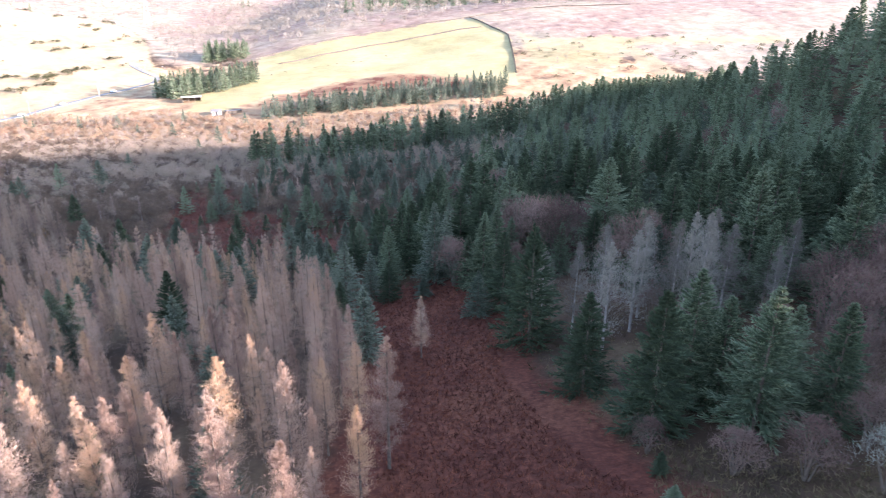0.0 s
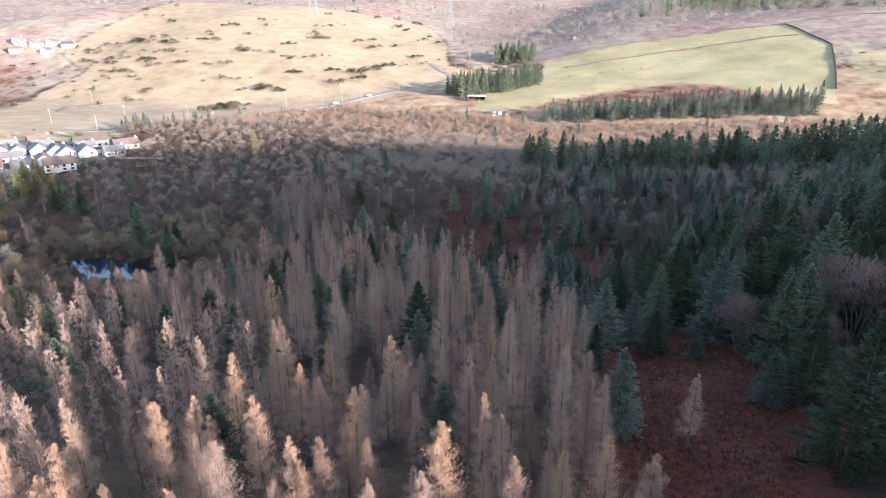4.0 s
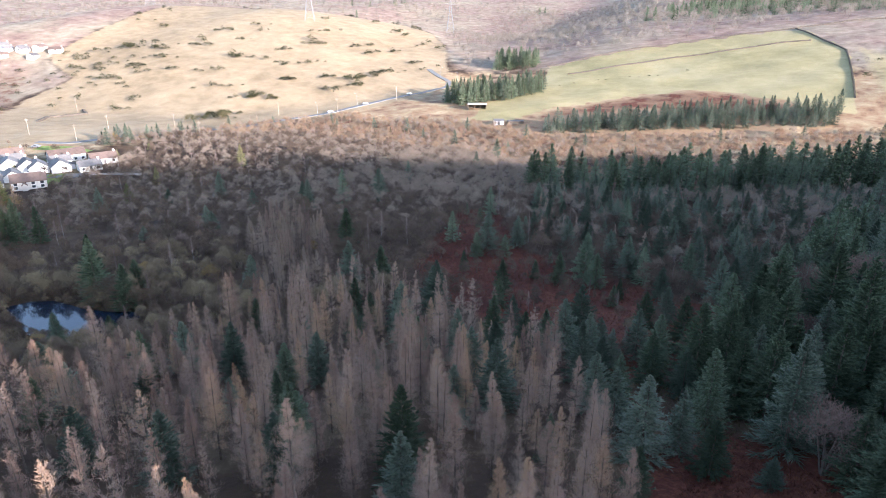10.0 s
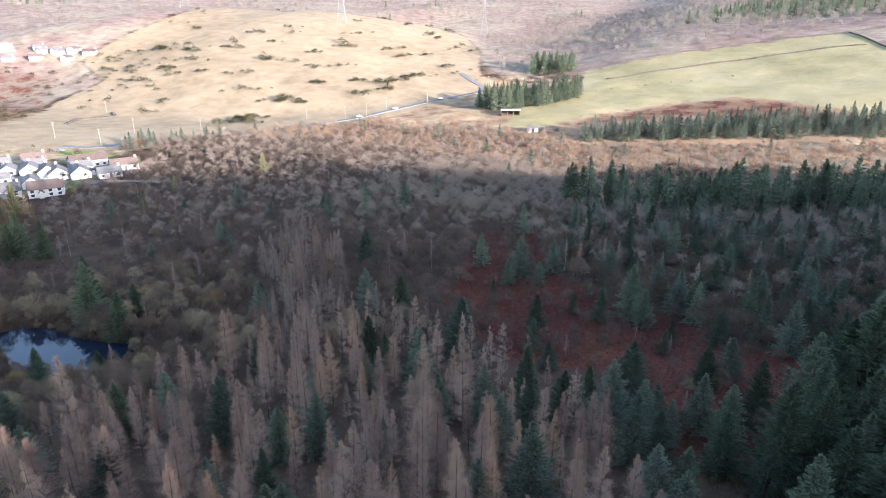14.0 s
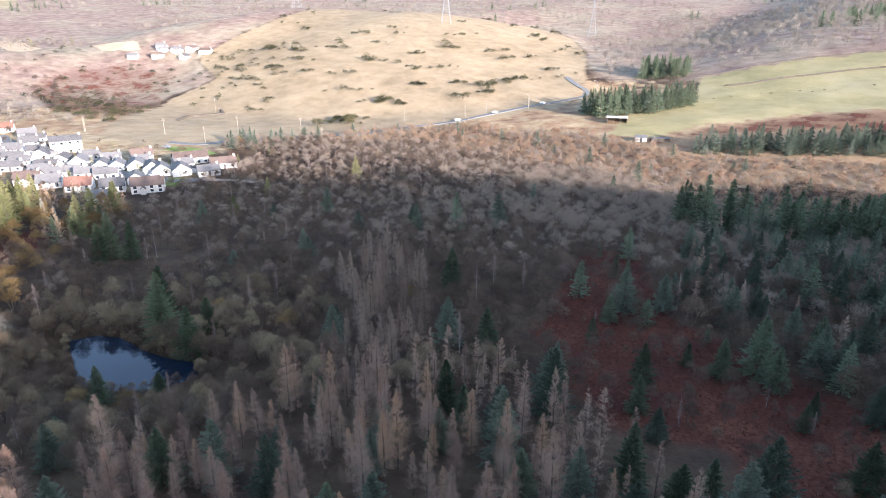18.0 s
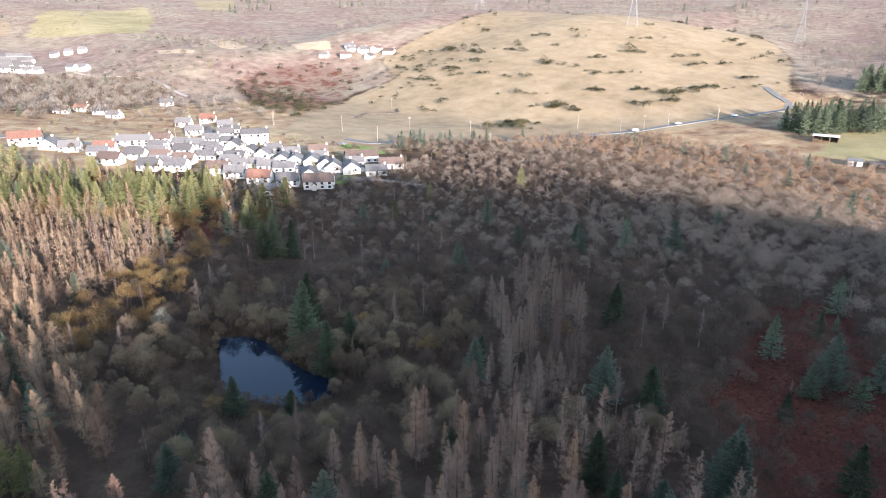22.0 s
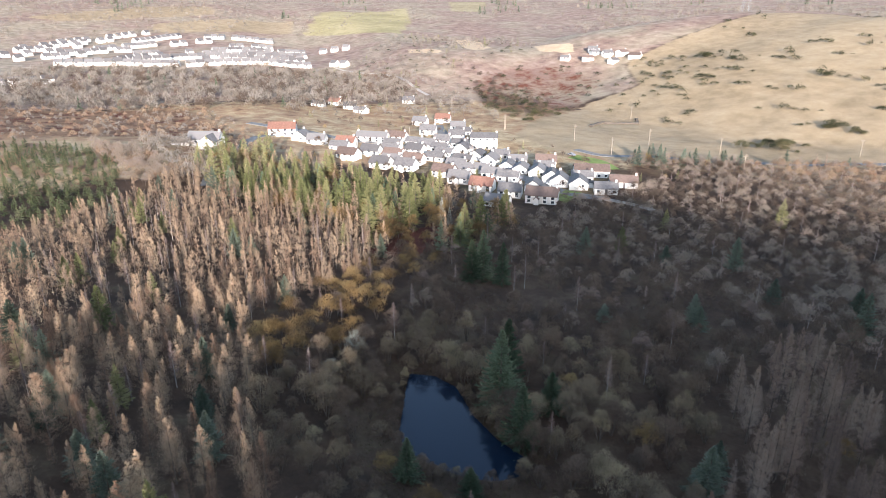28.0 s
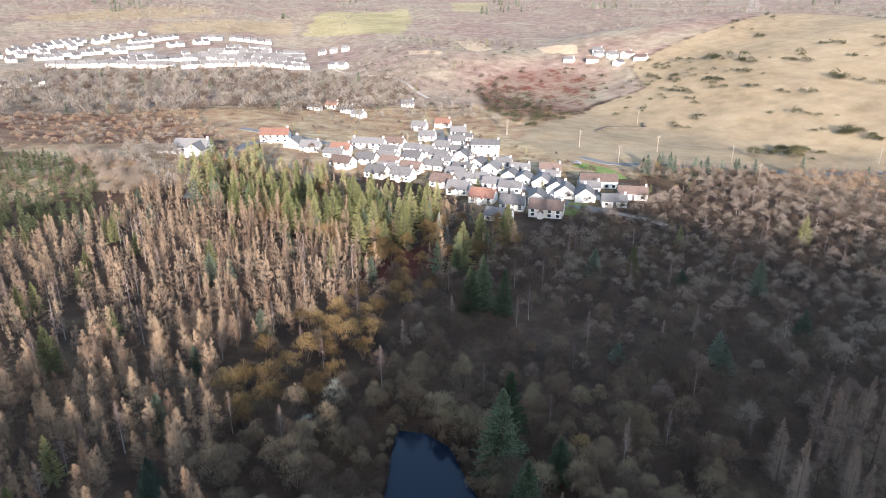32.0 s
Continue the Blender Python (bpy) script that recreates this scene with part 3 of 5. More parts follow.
kind_of_tree("scrub_bush", (BARK, SCRUB), [],
             [broadleaf(170 + i, 3.8, 4.4, 1, 400, 2.6, .05, 1.6) for i in range(3)], [broadleaf(175 + i, 3.8, 4.6, 1, 160, 5.5, .05, 2.6) for i in range(4)],
             "low tan leafless scrub bush on the moor", "bush", "scrub of the moor", 0, [broadleaf(180 + i, 3.8, 4.4, 1, 320, 3.2, .05, 1.8) for i in range(5)], pale=.07)
kind_of_tree("young_conifer", (BARK, YOUNG_GREEN), [], [spruce(300 + i, 3.6, .44, 9, 7, 4, 2.6) for i in range(3)], [spruce(305 + i, 3.6, .44, 9, 7, 4, 3.0) for i in range(4)],
             "small dark green conifer in a young plantation", "tree", "young conifers", 0, pale=.08)
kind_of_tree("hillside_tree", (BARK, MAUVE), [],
             [], [broadleaf(230 + i, 5.8, 5.2, 1, 110, 6.5, .1, 2.4) for i in range(5)],
             "pale leafless mauve-brown tree of the far hillside", "tree", "trees of the far hillside", 0, pale=.06)
kind_of_tree("frosted_spruce", (BARK, LICHEN), [spruce(100 + i, 8, .2, 22, 7, 7, 1.1) for i in range(2)], [], [],
             "silvery white young spruce at the village edge", "tree", "silvery spruces")
kind_of_tree("bare_tree", (BARK, BARE), [broadleaf(i, 5.5 + .5 * (i % 3), 4.0 + .6 * (i % 4), 6, 2600, 1.25) for i in range(9)],
             [broadleaf(20 + i, 5.8, 4.2 + .5 * (i % 3), 2, 1100, 1.8, .12, 1.25) for i in range(7)], [broadleaf(30 + i, 5.5, 5.4, 1, 240, 5.0, .1, 2.4) for i in range(4)],
             "rounded leafless grey-brown scrub tree", "tree", "leafless scrub trees",
             middle=[broadleaf(40 + i, 5.8, 5.2 + .6 * (i % 3), 1, 800, 2.3, .10, 1.35) for i in range(6)], pale=.07)
# scrub for the far basin, with haze put into its twig colour
kind_of_tree("scrub_tree", (BARK, HAZED_SCRUB), [broadleaf(400 + i, 6.0, 3.8 + .6 * (i % 3), 6, 2000, 1.4) for i in range(5)],
             [broadleaf(420 + i, 6, 4.2 + .5 * (i % 3), 2, 1100, 1.8, .12, 1.25) for i in range(6)], [broadleaf(430 + i, 5.8, 5.2, 1, 240, 5.0, .1, 2.4) for i in range(4)],
             "leafless scrub tree in pale mauve-grey that stands in for haze", "tree", "pale scrub trees", 60,
             middle=[broadleaf(440 + i, 6, 5.2 + .6 * (i % 3), 1, 800, 2.3, .10, 1.35) for i in range(6)], pale=.07)
kind_of_tree("dead_larch", (BIRCH_BARK, GREY_TWIG), [larch(500 + i, 10, .29, 150, 40, 1.5, .12) for i in range(4)], [], [],
             "tall pale grey leafless larch with bare drooping branches", "tree", "grey larches of the east wood")
kind_of_tree("russet_tree", (BARK, RUSSET), [broadleaf(520 + i, 6, 5.2, 7, 2600, 1.2) for i in range(4)], [], [],
             "dark purplish-brown leafless tree at the wood's edge", "tree", "russet trees")
kind_of_tree("willow", (BARK, GOLD), [broadleaf(120 + i, 5, 5, 6, 1600, 1.8) for i in range(3)],
             [broadleaf(130 + i, 5, 5, 4, 380, 4.0, .1, 1.7) for i in range(3)], [broadleaf(135, 5, 5, 2, 110, 8, .1, 3.4)],
             "rounded golden-brown willow bush still in leaf", "tree", "golden willows", 110)
kind_of_tree("lichen_tree", (BARK, LICHEN), [broadleaf(140 + i, 6.5, 5, 5, 1500, .9) for i in range(2)], [], [],
             "pale lichen-covered leafless tree", "tree", "lichen trees")
kind_of_tree("gorse_bush", (BARK, GORSE), [broadleaf(150 + i, 2.2, 6.5, 4, 600, 7.0, .02) for i in range(4)],
             [broadleaf(150, 2.2, 6.5, 3, 200, 6.0, .02)], [broadleaf(151 + i, 2.2, 6.5, 1, 150, 10, .02, 1.6) for i in range(3)],
             "low dark olive gorse bush on the straw hill", "bush", "gorse bushes", 50)

STAND_A = [(-6, 14), (-9.3, 52), (-15, 82), (-26, 106), (-46, 128), (-66, 138), (-84, 128), (-92, 104), (-92, 78), (-97, 48), (-60, 28), (-30, 12)]
STRIP_B = [(-84, 131), (-91, 118), (-104, 135), (-122, 154), (-130, 170), (-119, 180), (-101, 160), (-88, 143)]
STAND_D = [(-96, 46), (-98, 50), (-101, 70), (-112, 79), (-134, 77), (-150, 78), (-172, 78), (-190, 104), (-215, 120), (-243, 111), (-262, 92), (-318, 61), (-284, 48), (-252, 24), (-200, 22), (-150, 36), (-112, 42)]
PINES = [(-212, 120), (-208, 138), (-228, 164), (-252, 168), (-262, 158), (-300, 128), (-338, 98), (-345, 74), (-318, 61), (-262, 88), (-240, 106)]
SHORE = [(-147, 104), (-142, 110), (-126, 112), (-116, 117), (-107, 114), (-102, 104), (-112, 92), (-134, 92), (-143, 97)]
WILLOWS = [(-150, 78), (-172, 82), (-192, 106), (-212, 122), (-200, 128), (-176, 112), (-152, 94)]
CLEARING = [(-194, 138), (-166, 151), (-158, 142), (-182, 129)]
CLEARING_2 = [(-214, 110), (-206, 122), (-232, 148), (-242, 138)]
EAST = [(8, 66), (11, 50), (14, 38), (24, 32), (50, 20), (110, 10), (190, 60), (170, 240), (70, 320), (36, 250), (18, 205), (5, 168), (-4, 145), (-10, 120), (-12, 106), (-3, 94)]
HILLTOP = [(80, 0), (200, 0), (200, 330), (80, 330)]
BASIN = [(-66, 140), (-90, 108), (-92, 82), (-112, 80), (-134, 78), (-172, 82), (-190, 108), (-225, 150), (-258, 205), (-300, 262), (-300, 300), (-240, 340), (-130, 330), (-60, 290), (30, 300), (40, 250), (22, 205), (9, 172), (-1, 145), (-22, 150)]
DARK_F = [(-78, 256), (-50, 253), (-20, 251), (20, 255), (70, 262), (72, 286), (20, 280), (-50, 270), (-80, 266)]
ROW_G = [(-118, 402), (-26, 436), (42, 452), (46, 478), (-30, 462), (-112, 420)]
WOOD_H = [(-206, 462), (-184, 453), (-166, 477), (-142, 508), (-146, 522), (-178, 494), (-200, 476)]
WOOD_I = [(-208, 584), (-176, 592), (-178, 612), (-212, 606)]
SILVER = [(-232, 134), (-252, 136), (-254, 150), (-246, 164), (-236, 160), (-226, 146)]
VILLAGE = [(-420, 92), (-330, 100), (-300, 140), (-255, 172), (-255, 205), (-275, 262), (-330, 245), (-400, 232), (-470, 215), (-470, 120)]

MOSS = [(-10, 235), (-60, 290), (-130, 330), (-240, 340), (-300, 300), (-296, 360), (-255, 405), (-170, 415), (-110, 395), (-20, 425), (60, 445), (120, 440), (150, 380), (60, 340)]
TOWN_WOOD = [(-500, -60), (-500, 130), (-520, 200), (-620, 240), (-700, 160), (-715, -60), (-640, -150)]
FAR_WOOD = [(-320, 720), (-230, 570), (-205, 610), (-100, 650), (30, 720), (240, 760), (240, 1300), (-420, 1300)]
FAR_HEATH = [(-560, 820), (-420, 1300), (-900, 1300), (-1100, 900), (-900, 480), (-700, 480), (-640, 700)]
WEST_HEATH = [(-900, -400), (-1100, -500), (-1500, -300), (-1450, 160), (-1100, 120), (-950, -160)]
YOUNG = [(-362, -20), (-364, 16), (-330, 36), (-280, 42), (-254, 20), (-240, -6), (-300, -24)]
ROAD_TREES = [(-300, 254), (-312, 262), (-300, 310), (-286, 308)]
RED_WOOD = [(-440, 262), (-560, 275), (-640, 305), (-560, 330), (-470, 300)]

# conifers that stand alone: place and height
SPRUCES = [
    (-100.9, 167.8, 9.9), (-71.3, 124.1, 8.5), (-65.8, 120.5, 7.2), (-42.3, 120.6, 9.3), (-51, 150.4, 7.7), (-58.7, 174.7, 5.9),
    (-77.7, 215.8, 9.1), (-75.9, 181.2, 8.4), (-35.6, 116.1, 7.8), (-33.4, 120.3, 7.3), (-56.1, 221.3, 6.4), (-36.3, 164.5, 11.2),
    (-41.1, 160, 7.3), (-34.2, 207.1, 9.8), (-24.2, 166.3, 8.7), (-13.2, 122, 9.2), (-62.8, 92.3, 7.4), (-131.8, 115.7, 10.9),
    (-113, 103.5, 4.6), (-185.7, 134.2, 9.4), (-132.4, 214.9, 9.4), (-77.9, 145.8, 9.4), (-15.2, 170.4, 8.6), (-29.1, 177.5, 8.3)]
SPRUCES_2 = [
    (-33.2, 160.8, 7.6), (-49, 75.7, 9.3), (9.7, 63.5, 13.9), (23.5, 40.4, 11.8), (13, 50.9, 9.9), (22.4, 44.7, 10), (16.4, 42.2, 12), (20.9, 47.2, 11.9), (28.1, 39.3, 10.2), (27.2, 43.6, 8.9),
    (-5.9, 103.8, 10.5), (14.9, 35.5, 1.9), (14.6, 32, 1.4), (-8.9, 98.4, 10.1), (-35.5, 75.4, 11), (-118.1, 96.4, 5.1), (-74.1, 52.1, 7.3),
    (-8.1, 88, 6.3), (-14.3, 80.9, 6), (-51.9, 80.5, 5.9), (-16, 115.8, 8.1), (-182.1, 137.9, 7.9), (-184.5, 130.8, 7.9), (-122, 114.9, 7.8),
    (-127.9, 122.8, 5.2), (-136.9, 119.2, 9.8)]
BLUES = [
    (-103.5, 132.8, 7.9), (-57.1, 116.1, 11.3), (-57.6, 131.3, 11.8), (-45.1, 111.8, 8.8), (-43.5, 134.6, 5.3), (-64.6, 178.1, 10),
    (-28, 119.9, 11.4), (-25.3, 113.5, 8.6), (-29.4, 115.3, 10.3), (-53.6, 240.6, 7.7), (-25.2, 226.3, 10.4), (-20.5, 204.2, 10.5),
    (-19.3, 156.3, 7), (-16.9, 139.2, 6.9), (-19.2, 118.8, 7.9), (-72.9, 93.2, 9.5), (-59.5, 95.4, 8.2), (-86.6, 76.9, 6.7), (-105.9, 85.5, 4.5),
    (-201, 171.7, 6.6), (-181.3, 207.3, 7.2), (-159.3, 199.2, 4.8), (-145.9, 210.1, 5.8), (-124, 225.7, 8.7), (-130.7, 261.8, 5.5),
    (-110.8, 314.7, 12.3), (-113.1, 294.3, 8.2), (-85, 143.8, 10.1), (-147.8, 167.7, 4.1), (-189.6, 190.7, 4), (-155.3, 149.5, 3.1)]
BLUES_2 = [
    (-13.8, 178.4, 7.8), (-10.8, 200.4, 8.7), (-8.6, 62.3, 9.1), (-14.7, 88.7, 10.2),
    (-11.3, 91.7, 7.6), (-1.3, 94.3, 13.3), (4.5, 74.6, 6.4), (-18.6, 95.1, 8), (-90.1, 68, 6.5), (-38.4, 110.5, 7.5), (-47.5, 71.4, 7.9),
    (-33.2, 70.8, 8.7), (-32.8, 94.8, 9.9), (-67.7, 64.9, 8.1), (-25.2, 107.9, 9.1), (-2.9, 86.9, 3.4), (-21.6, 98.8, 8.1), (-79.4, 99.8, 5.7),
    (-107.1, 137.5, 5.2), (-60.9, 121.8, 8.2), (-60.9, 136.8, 9.2), (-22.7, 109.8, 6.5), (-136.1, 199.6, 7.9), (-99.7, 82, 6.3),
    (-62.7, 142.9, 7.8), (-151.7, 169.5, 4.9), (-281.6, 71.5, 8.6)]
ALONE = np.array([p[:2] for p in SPRUCES + SPRUCES_2 + BLUES + BLUES_2])


def apart(spots, least=2.4):
    """Leaves out places too close to the trees that stand alone."""
    d = np.hypot(spots[:, None, 0] - ALONE[None, :, 0], spots[:, None, 1] - ALONE[None, :, 1]).min(1)
    return spots[d > least]


def single(kind, rows, tall=8.0, seed=5):
    rng = np.random.default_rng(seed)
    for x, y, h in rows:
        s = h / tall * (1.35 if x < -115 and kind in ("spruce", "blue_spruce") else 1)
        KINDS[kind]["woods"].append((x, y, float(ground(x, y)), s, s ** .7 * rng.uniform(.98, 1.2), rng.random() * 6.283, int(rng.integers(0, 99))))


single("spruce", SPRUCES + SPRUCES_2)
single("blue_spruce", BLUES + BLUES_2)
single("pine", [(-203.2, 185.2, 8), (-208.8, 250.8, 10.3), (-218.7, 212.3, 7.4), (-217.6, 113.1, 4.7)])
single("dead_larch", [(17, 60, 12.5), (14.5, 64, 12), (24.5, 62, 13.5), (26, 59, 14.5), (29, 60.5, 12.5), (21, 64, 12.5), (37, 63, 11.5), (19, 70, 12), (30, 67, 13), (33, 58, 10), (12, 70, 10), (23, 68, 13), (27, 65, 13.5)], 10.0)
single("russet_tree", [(35, 48, 10), (40, 52, 10.5), (44, 58, 11), (38, 57, 9), (29, 36, 5), (19.5, 34.5, 3.6), (14.5, 95, 13), (18, 92, 12), (11, 99, 11), (10, 84, 7), (24, 82, 9), (46, 48, 9), (32, 43, 7), (17, 47, 4), (15, 38.5, 3)], 5.5)
single("frosted_spruce", [(-246.4, 143.6, 8.2), (-236.7, 143, 6.9), (-243.7, 157.8, 6.7)])
single("lichen_tree", [(-153, 96, 6.5), (-148, 91, 4), (27, 31, 6)], 6.5)
single("willow", [(-156, 86, 5), (-158, 94, 5.5), (-163, 83, 5), (-176, 100, 5.5), (-186, 95, 5), (-194, 108, 5), (-197, 117, 4.5), (-176, 107, 5.5), (-166, 90, 5), (-170, 97, 5),
                  (-183, 103, 5), (-151, 82, 4), (-186, 111, 5), (-110, 97, 4), (-120, 94, 3.5), (-205, 121, 5), (-114, 131, 4.5), (-131, 128, 4), (-104, 156, 4)], 5.0)
grow("larch", apart(scatter(STAND_A, 3.8, 1, [RIDE], keep=.82), 2.8), .62, 1.14, 1)
lone = apart(scatter(STAND_A, 12, 101, [RIDE], keep=.65), 5)
grow("blue_spruce", lone[::2], .7, 1.1, 101)
grow("spruce", lone[1::2], .7, 1.1, 102)
grow("old_larch", apart(scatter(STRIP_B, 3.9, 2, keep=.85)), .65, 1.2, 2)
west = scatter(STAND_D, 3.65, 3, keep=.96)
odd = np.random.default_rng(30).random(len(west))
grow("plantation_larch", west[odd > .15], .52, 1.02, 3)
grow("birch", west[odd < .09], .7, 1.0, 34)
grow("blue_spruce", west[(odd > .09) & (odd < .12)], .6, 1.0, 35)
grow("pine", west[(odd > .12) & (odd < .15)], .7, 1.1, 36)
EDGE = [(7, 66), (10, 50), (14, 38), (24, 32), (50, 20), (60, 40), (40, 62), (22, 74), (10, 90)]
east = apart(scatter(EAST, 6.2, 4, [RIDE, EDGE, HILLTOP], keep=.92), 3)
mixed = np.random.default_rng(40).random(len(east)) < np.where(east[:, 1] > 140, .4, .06)
grow("spruce", east[~mixed], 1.0, 2.1, 4)
grow("blue_spruce", east[mixed], .9, 1.9, 40)
# hilltop spruces, mostly out of view, added to lengthen the hill's shadow
grow("spruce", scatter([(80, 14), (110, 10), (190, 60), (170, 240), (80, 310)], 9.0, 401, keep=.95), 1.3, 2.3, 401)
BACK = [(40, 62), (60, 40), (50, 20), (33, 30), (31, 44), (48, 52)]
grow("spruce", apart(scatter(BACK, 6.5, 41, keep=.7), 3.5), 1.0, 1.6, 41)
grow("russet_tree", apart(scatter(EDGE, 8.0, 42, [RIDE, BACK], keep=.35), 3.5), .4, .9, 42)
grow("russet_tree", scatter(EAST, 17, 43, [RIDE, EDGE], keep=.5), 1.3, 2.1, 43)
single("larch", [(-4.1, 39.5, 11.7), (-2.4, 62, 8.5), (-7, 45, 10), (-8.5, 52, 10.5), (-5.5, 34, 10)], 10.5)
WEST_EDGE = [(-3, 95), (-12, 106), (-11, 120), (-5, 145), (4, 168), (17, 205), (35, 250), (55, 240), (24, 160), (14, 110), (8, 97)]
west_edge = apart(scatter(WEST_EDGE, 5.6, 48, [RIDE], keep=.8), 3)
grow("blue_spruce", west_edge[::2], .8, 1.3, 48)
grow("spruce", west_edge[1::2], .8, 1.5, 481)
grow("russet_tree", apart(scatter(WEST_EDGE, 10, 49, [RIDE], keep=.4), 3), .6, 1.2, 49)
basin = apart(scatter(BASIN, 3.9, 5, [SHORE, WILLOWS, CLEARING, CLEARING_2, DARK_F, GLADE, STRIP_B, VILLAGE], keep=.92), 1.6)
far_side = (basin[:, 0] < -150) & (basin[:, 1] > 120)
# brown carr round the pond; further off, paler twig colour imitates distance haze
pale = np.random.default_rng(50).random(len(basin)) < .9 * smooth(95, 190, np.hypot(basin[:, 0] + 60, basin[:, 1] - 75)) * (1 - .55 * smooth(-130, -200, basin[:, 0]))
for kind, which, seed in (("bare_tree", ~pale, 5), ("scrub_tree", pale, 53)):
    grow(kind, basin[which & ~far_side], .45, 1.15, seed)
    grow(kind, basin[which & far_side], .45, .9, seed + 46)
single("bare_tree", [(-150, 108, 7), (-146, 112, 7.5), (-141, 114, 7), (-137, 116, 8), (-132, 114, 6.5), (-127, 115, 7), (-151, 102, 6), (-148, 98, 5.5), (-135, 95, 3.4), (-130, 95.5, 3), (-139.5, 97.5, 3.6), (-124, 96.5, 2.6), (-118, 117, 4.5), (-112, 113, 3.4)], 5.5)
edge = []
for (x0, y0), (x1, y1) in zip(POND, POND[1:] + POND[:1]):
    d = math.dist((x0, y0), (x1, y1))
    edge += [(x0 + (x1 - x0) * u - (y1 - y0) / d, y0 + (y1 - y0) * u + (x1 - x0) / d) for u in np.arange(.5, d, 1.9) / d]
edge = np.array(edge) + np.random.default_rng(54).normal(0, .45, (len(edge), 2))
edge = edge[edge_distance(POND, edge[:, 0], edge[:, 1]) < -.3]
grow("bare_tree", edge, .28, .62, 54)
grow("birch", apart(scatter(BASIN, 16, 15, [SHORE, GLADE, STRIP_B, VILLAGE], keep=.8)), .6, 1.0, 15)
SCRUB_E = [(-60, 184), (-70, 250), (-20, 280), (36, 262), (20, 205), (6, 168), (-8, 152), (-34, 176)]
grow("blue_spruce", apart(scatter(SCRUB_E, 6.3, 16, keep=.75), 2.5), .6, 1.25, 16)
grow("larch", apart(scatter(SCRUB_E, 10, 161, keep=.5), 2.5), .55, .85, 161)
grow("bare_tree", apart(scatter(GLADE, 4.4, 17, keep=.68), 2), .25, .85, 17)
grow("spruce", apart(scatter(GLADE, 13, 172, keep=.5), 3.5), .4, .9, 172)
grow("birch", apart(scatter(GLADE, 11, 171, keep=.5), 2), .3, .6, 171)
grow("scrub_tree", scatter(MOSS, 7.5, 18, [VILLAGE, PASTURE, ROW_G, DARK_F], keep=.7), .4, 1.0, 18)
grow("larch", scatter(MOSS, 15, 183, [VILLAGE, PASTURE, ROW_G, DARK_F], keep=.6), .4, .75, 183)
grow("scrub_bush", scatter(MOSS, 5.2, 181, [VILLAGE, PASTURE, ROW_G, DARK_F], keep=.75), .5, 1.3, 181)
grow("blue_spruce", scatter(MOSS, 24, 19, [VILLAGE, PASTURE], keep=.6), .6, 1.2, 19)
grow("spruce", scatter(DARK_F, 5.6, 6, keep=.92), 1.5, 2.3, 6)
grow("blue_spruce", scatter(ROW_G, 4.8, 7, keep=.85), .8, 1.6, 7)
grow("spruce", scatter([(48, 300), (118, 235), (140, 320), (80, 362)], 6.0, 71), 1.8, 2.4, 71)
grow("spruce", scatter(WOOD_H, 5.4, 8), 1.2, 2.1, 8)
grow("blue_spruce", scatter(WOOD_H, 9, 83), 1.3, 2.1, 83)
grow("spruce", scatter(WOOD_I, 5, 81), 1.5, 2.1, 81)
grow("bare_tree", scatter([(-178, 494), (-146, 522), (-176, 592), (-208, 584)], 9, 82, keep=.7), .6, 1.2, 82)
grow("pine", scatter(PINES, 7.0, 9, [VILLAGE, SILVER, CLEARING_2], keep=.65), 1.1, 1.75, 9)
grow("spruce", scatter(PINES, 10, 91, [VILLAGE, SILVER, CLEARING_2], keep=.5), .8, 1.3, 91)
grow("plantation_larch", scatter(PINES, 5.2, 10, [VILLAGE, SILVER, CLEARING_2], keep=.7), .8, 1.2, 10)
grow("willow", scatter(PINES, 8.0, 11, [VILLAGE], keep=.5), 1.0, 1.6, 11)
grow("young_conifer", scatter(YOUNG, 4.1, 13, jitter=.3, keep=.9), .6, 1.25, 13)
grow("willow", apart(scatter(WILLOWS, 5.6, 131, keep=.75), 2), .6, 1.25, 131)
grow("bare_tree", scatter(WILLOWS, 6, 132, keep=.6), .6, 1.1, 132)
grow("blue_spruce", scatter(ROAD_TREES, 6.5, 14), .7, 1.25, 14)
grow("scrub_tree", scatter(ROAD_TREES, 5.5, 141, keep=.8), .6, 1.1, 141)
grow("willow", scatter(ROAD_TREES, 9, 142, keep=.7), .6, 1.2, 142)
FARM_SIDE = [(-362, 18), (-350, 44), (-318, 58), (-300, 52), (-300, 40), (-330, 34)]
grow("scrub_tree", scatter(FARM_SIDE, 4.6, 143, keep=.85), .6, 1.3, 143)
grow("scrub_bush", scatter(FARM_SIDE, 5.5, 144, keep=.8), .5, 1.1, 144)
grow("hillside_tree", scatter(TOWN_WOOD, 8.5, 20, keep=.85), .9, 2.0, 20)
grow("bare_tree", scatter(TOWN_WOOD, 15, 201, keep=.8), 1.0, 1.9, 201)
grow("spruce", scatter(TOWN_WOOD, 40, 202, keep=.6), .8, 1.3, 202)
grow("hillside_tree", scatter([(-478, 96), (-515, 205), (-640, 244), (-560, 262), (-440, 250), (-462, 225), (-474, 150)], 10, 203, keep=.7), .6, 1.4, 203)
grow("bare_tree", scatter(MEADOW, 8, 206, keep=.6), .15, .45, 206)
grow("pine", scatter(VILLAGE, 21, 204, keep=.5), .25, .6, 204)
grow("willow", scatter(VILLAGE, 26, 205, keep=.5), .3, .6, 205)
grow("hillside_tree", scatter(FAR_WOOD, 13, 21, [PASTURE, PASTURE_2], keep=.8), 1.0, 1.9, 21)
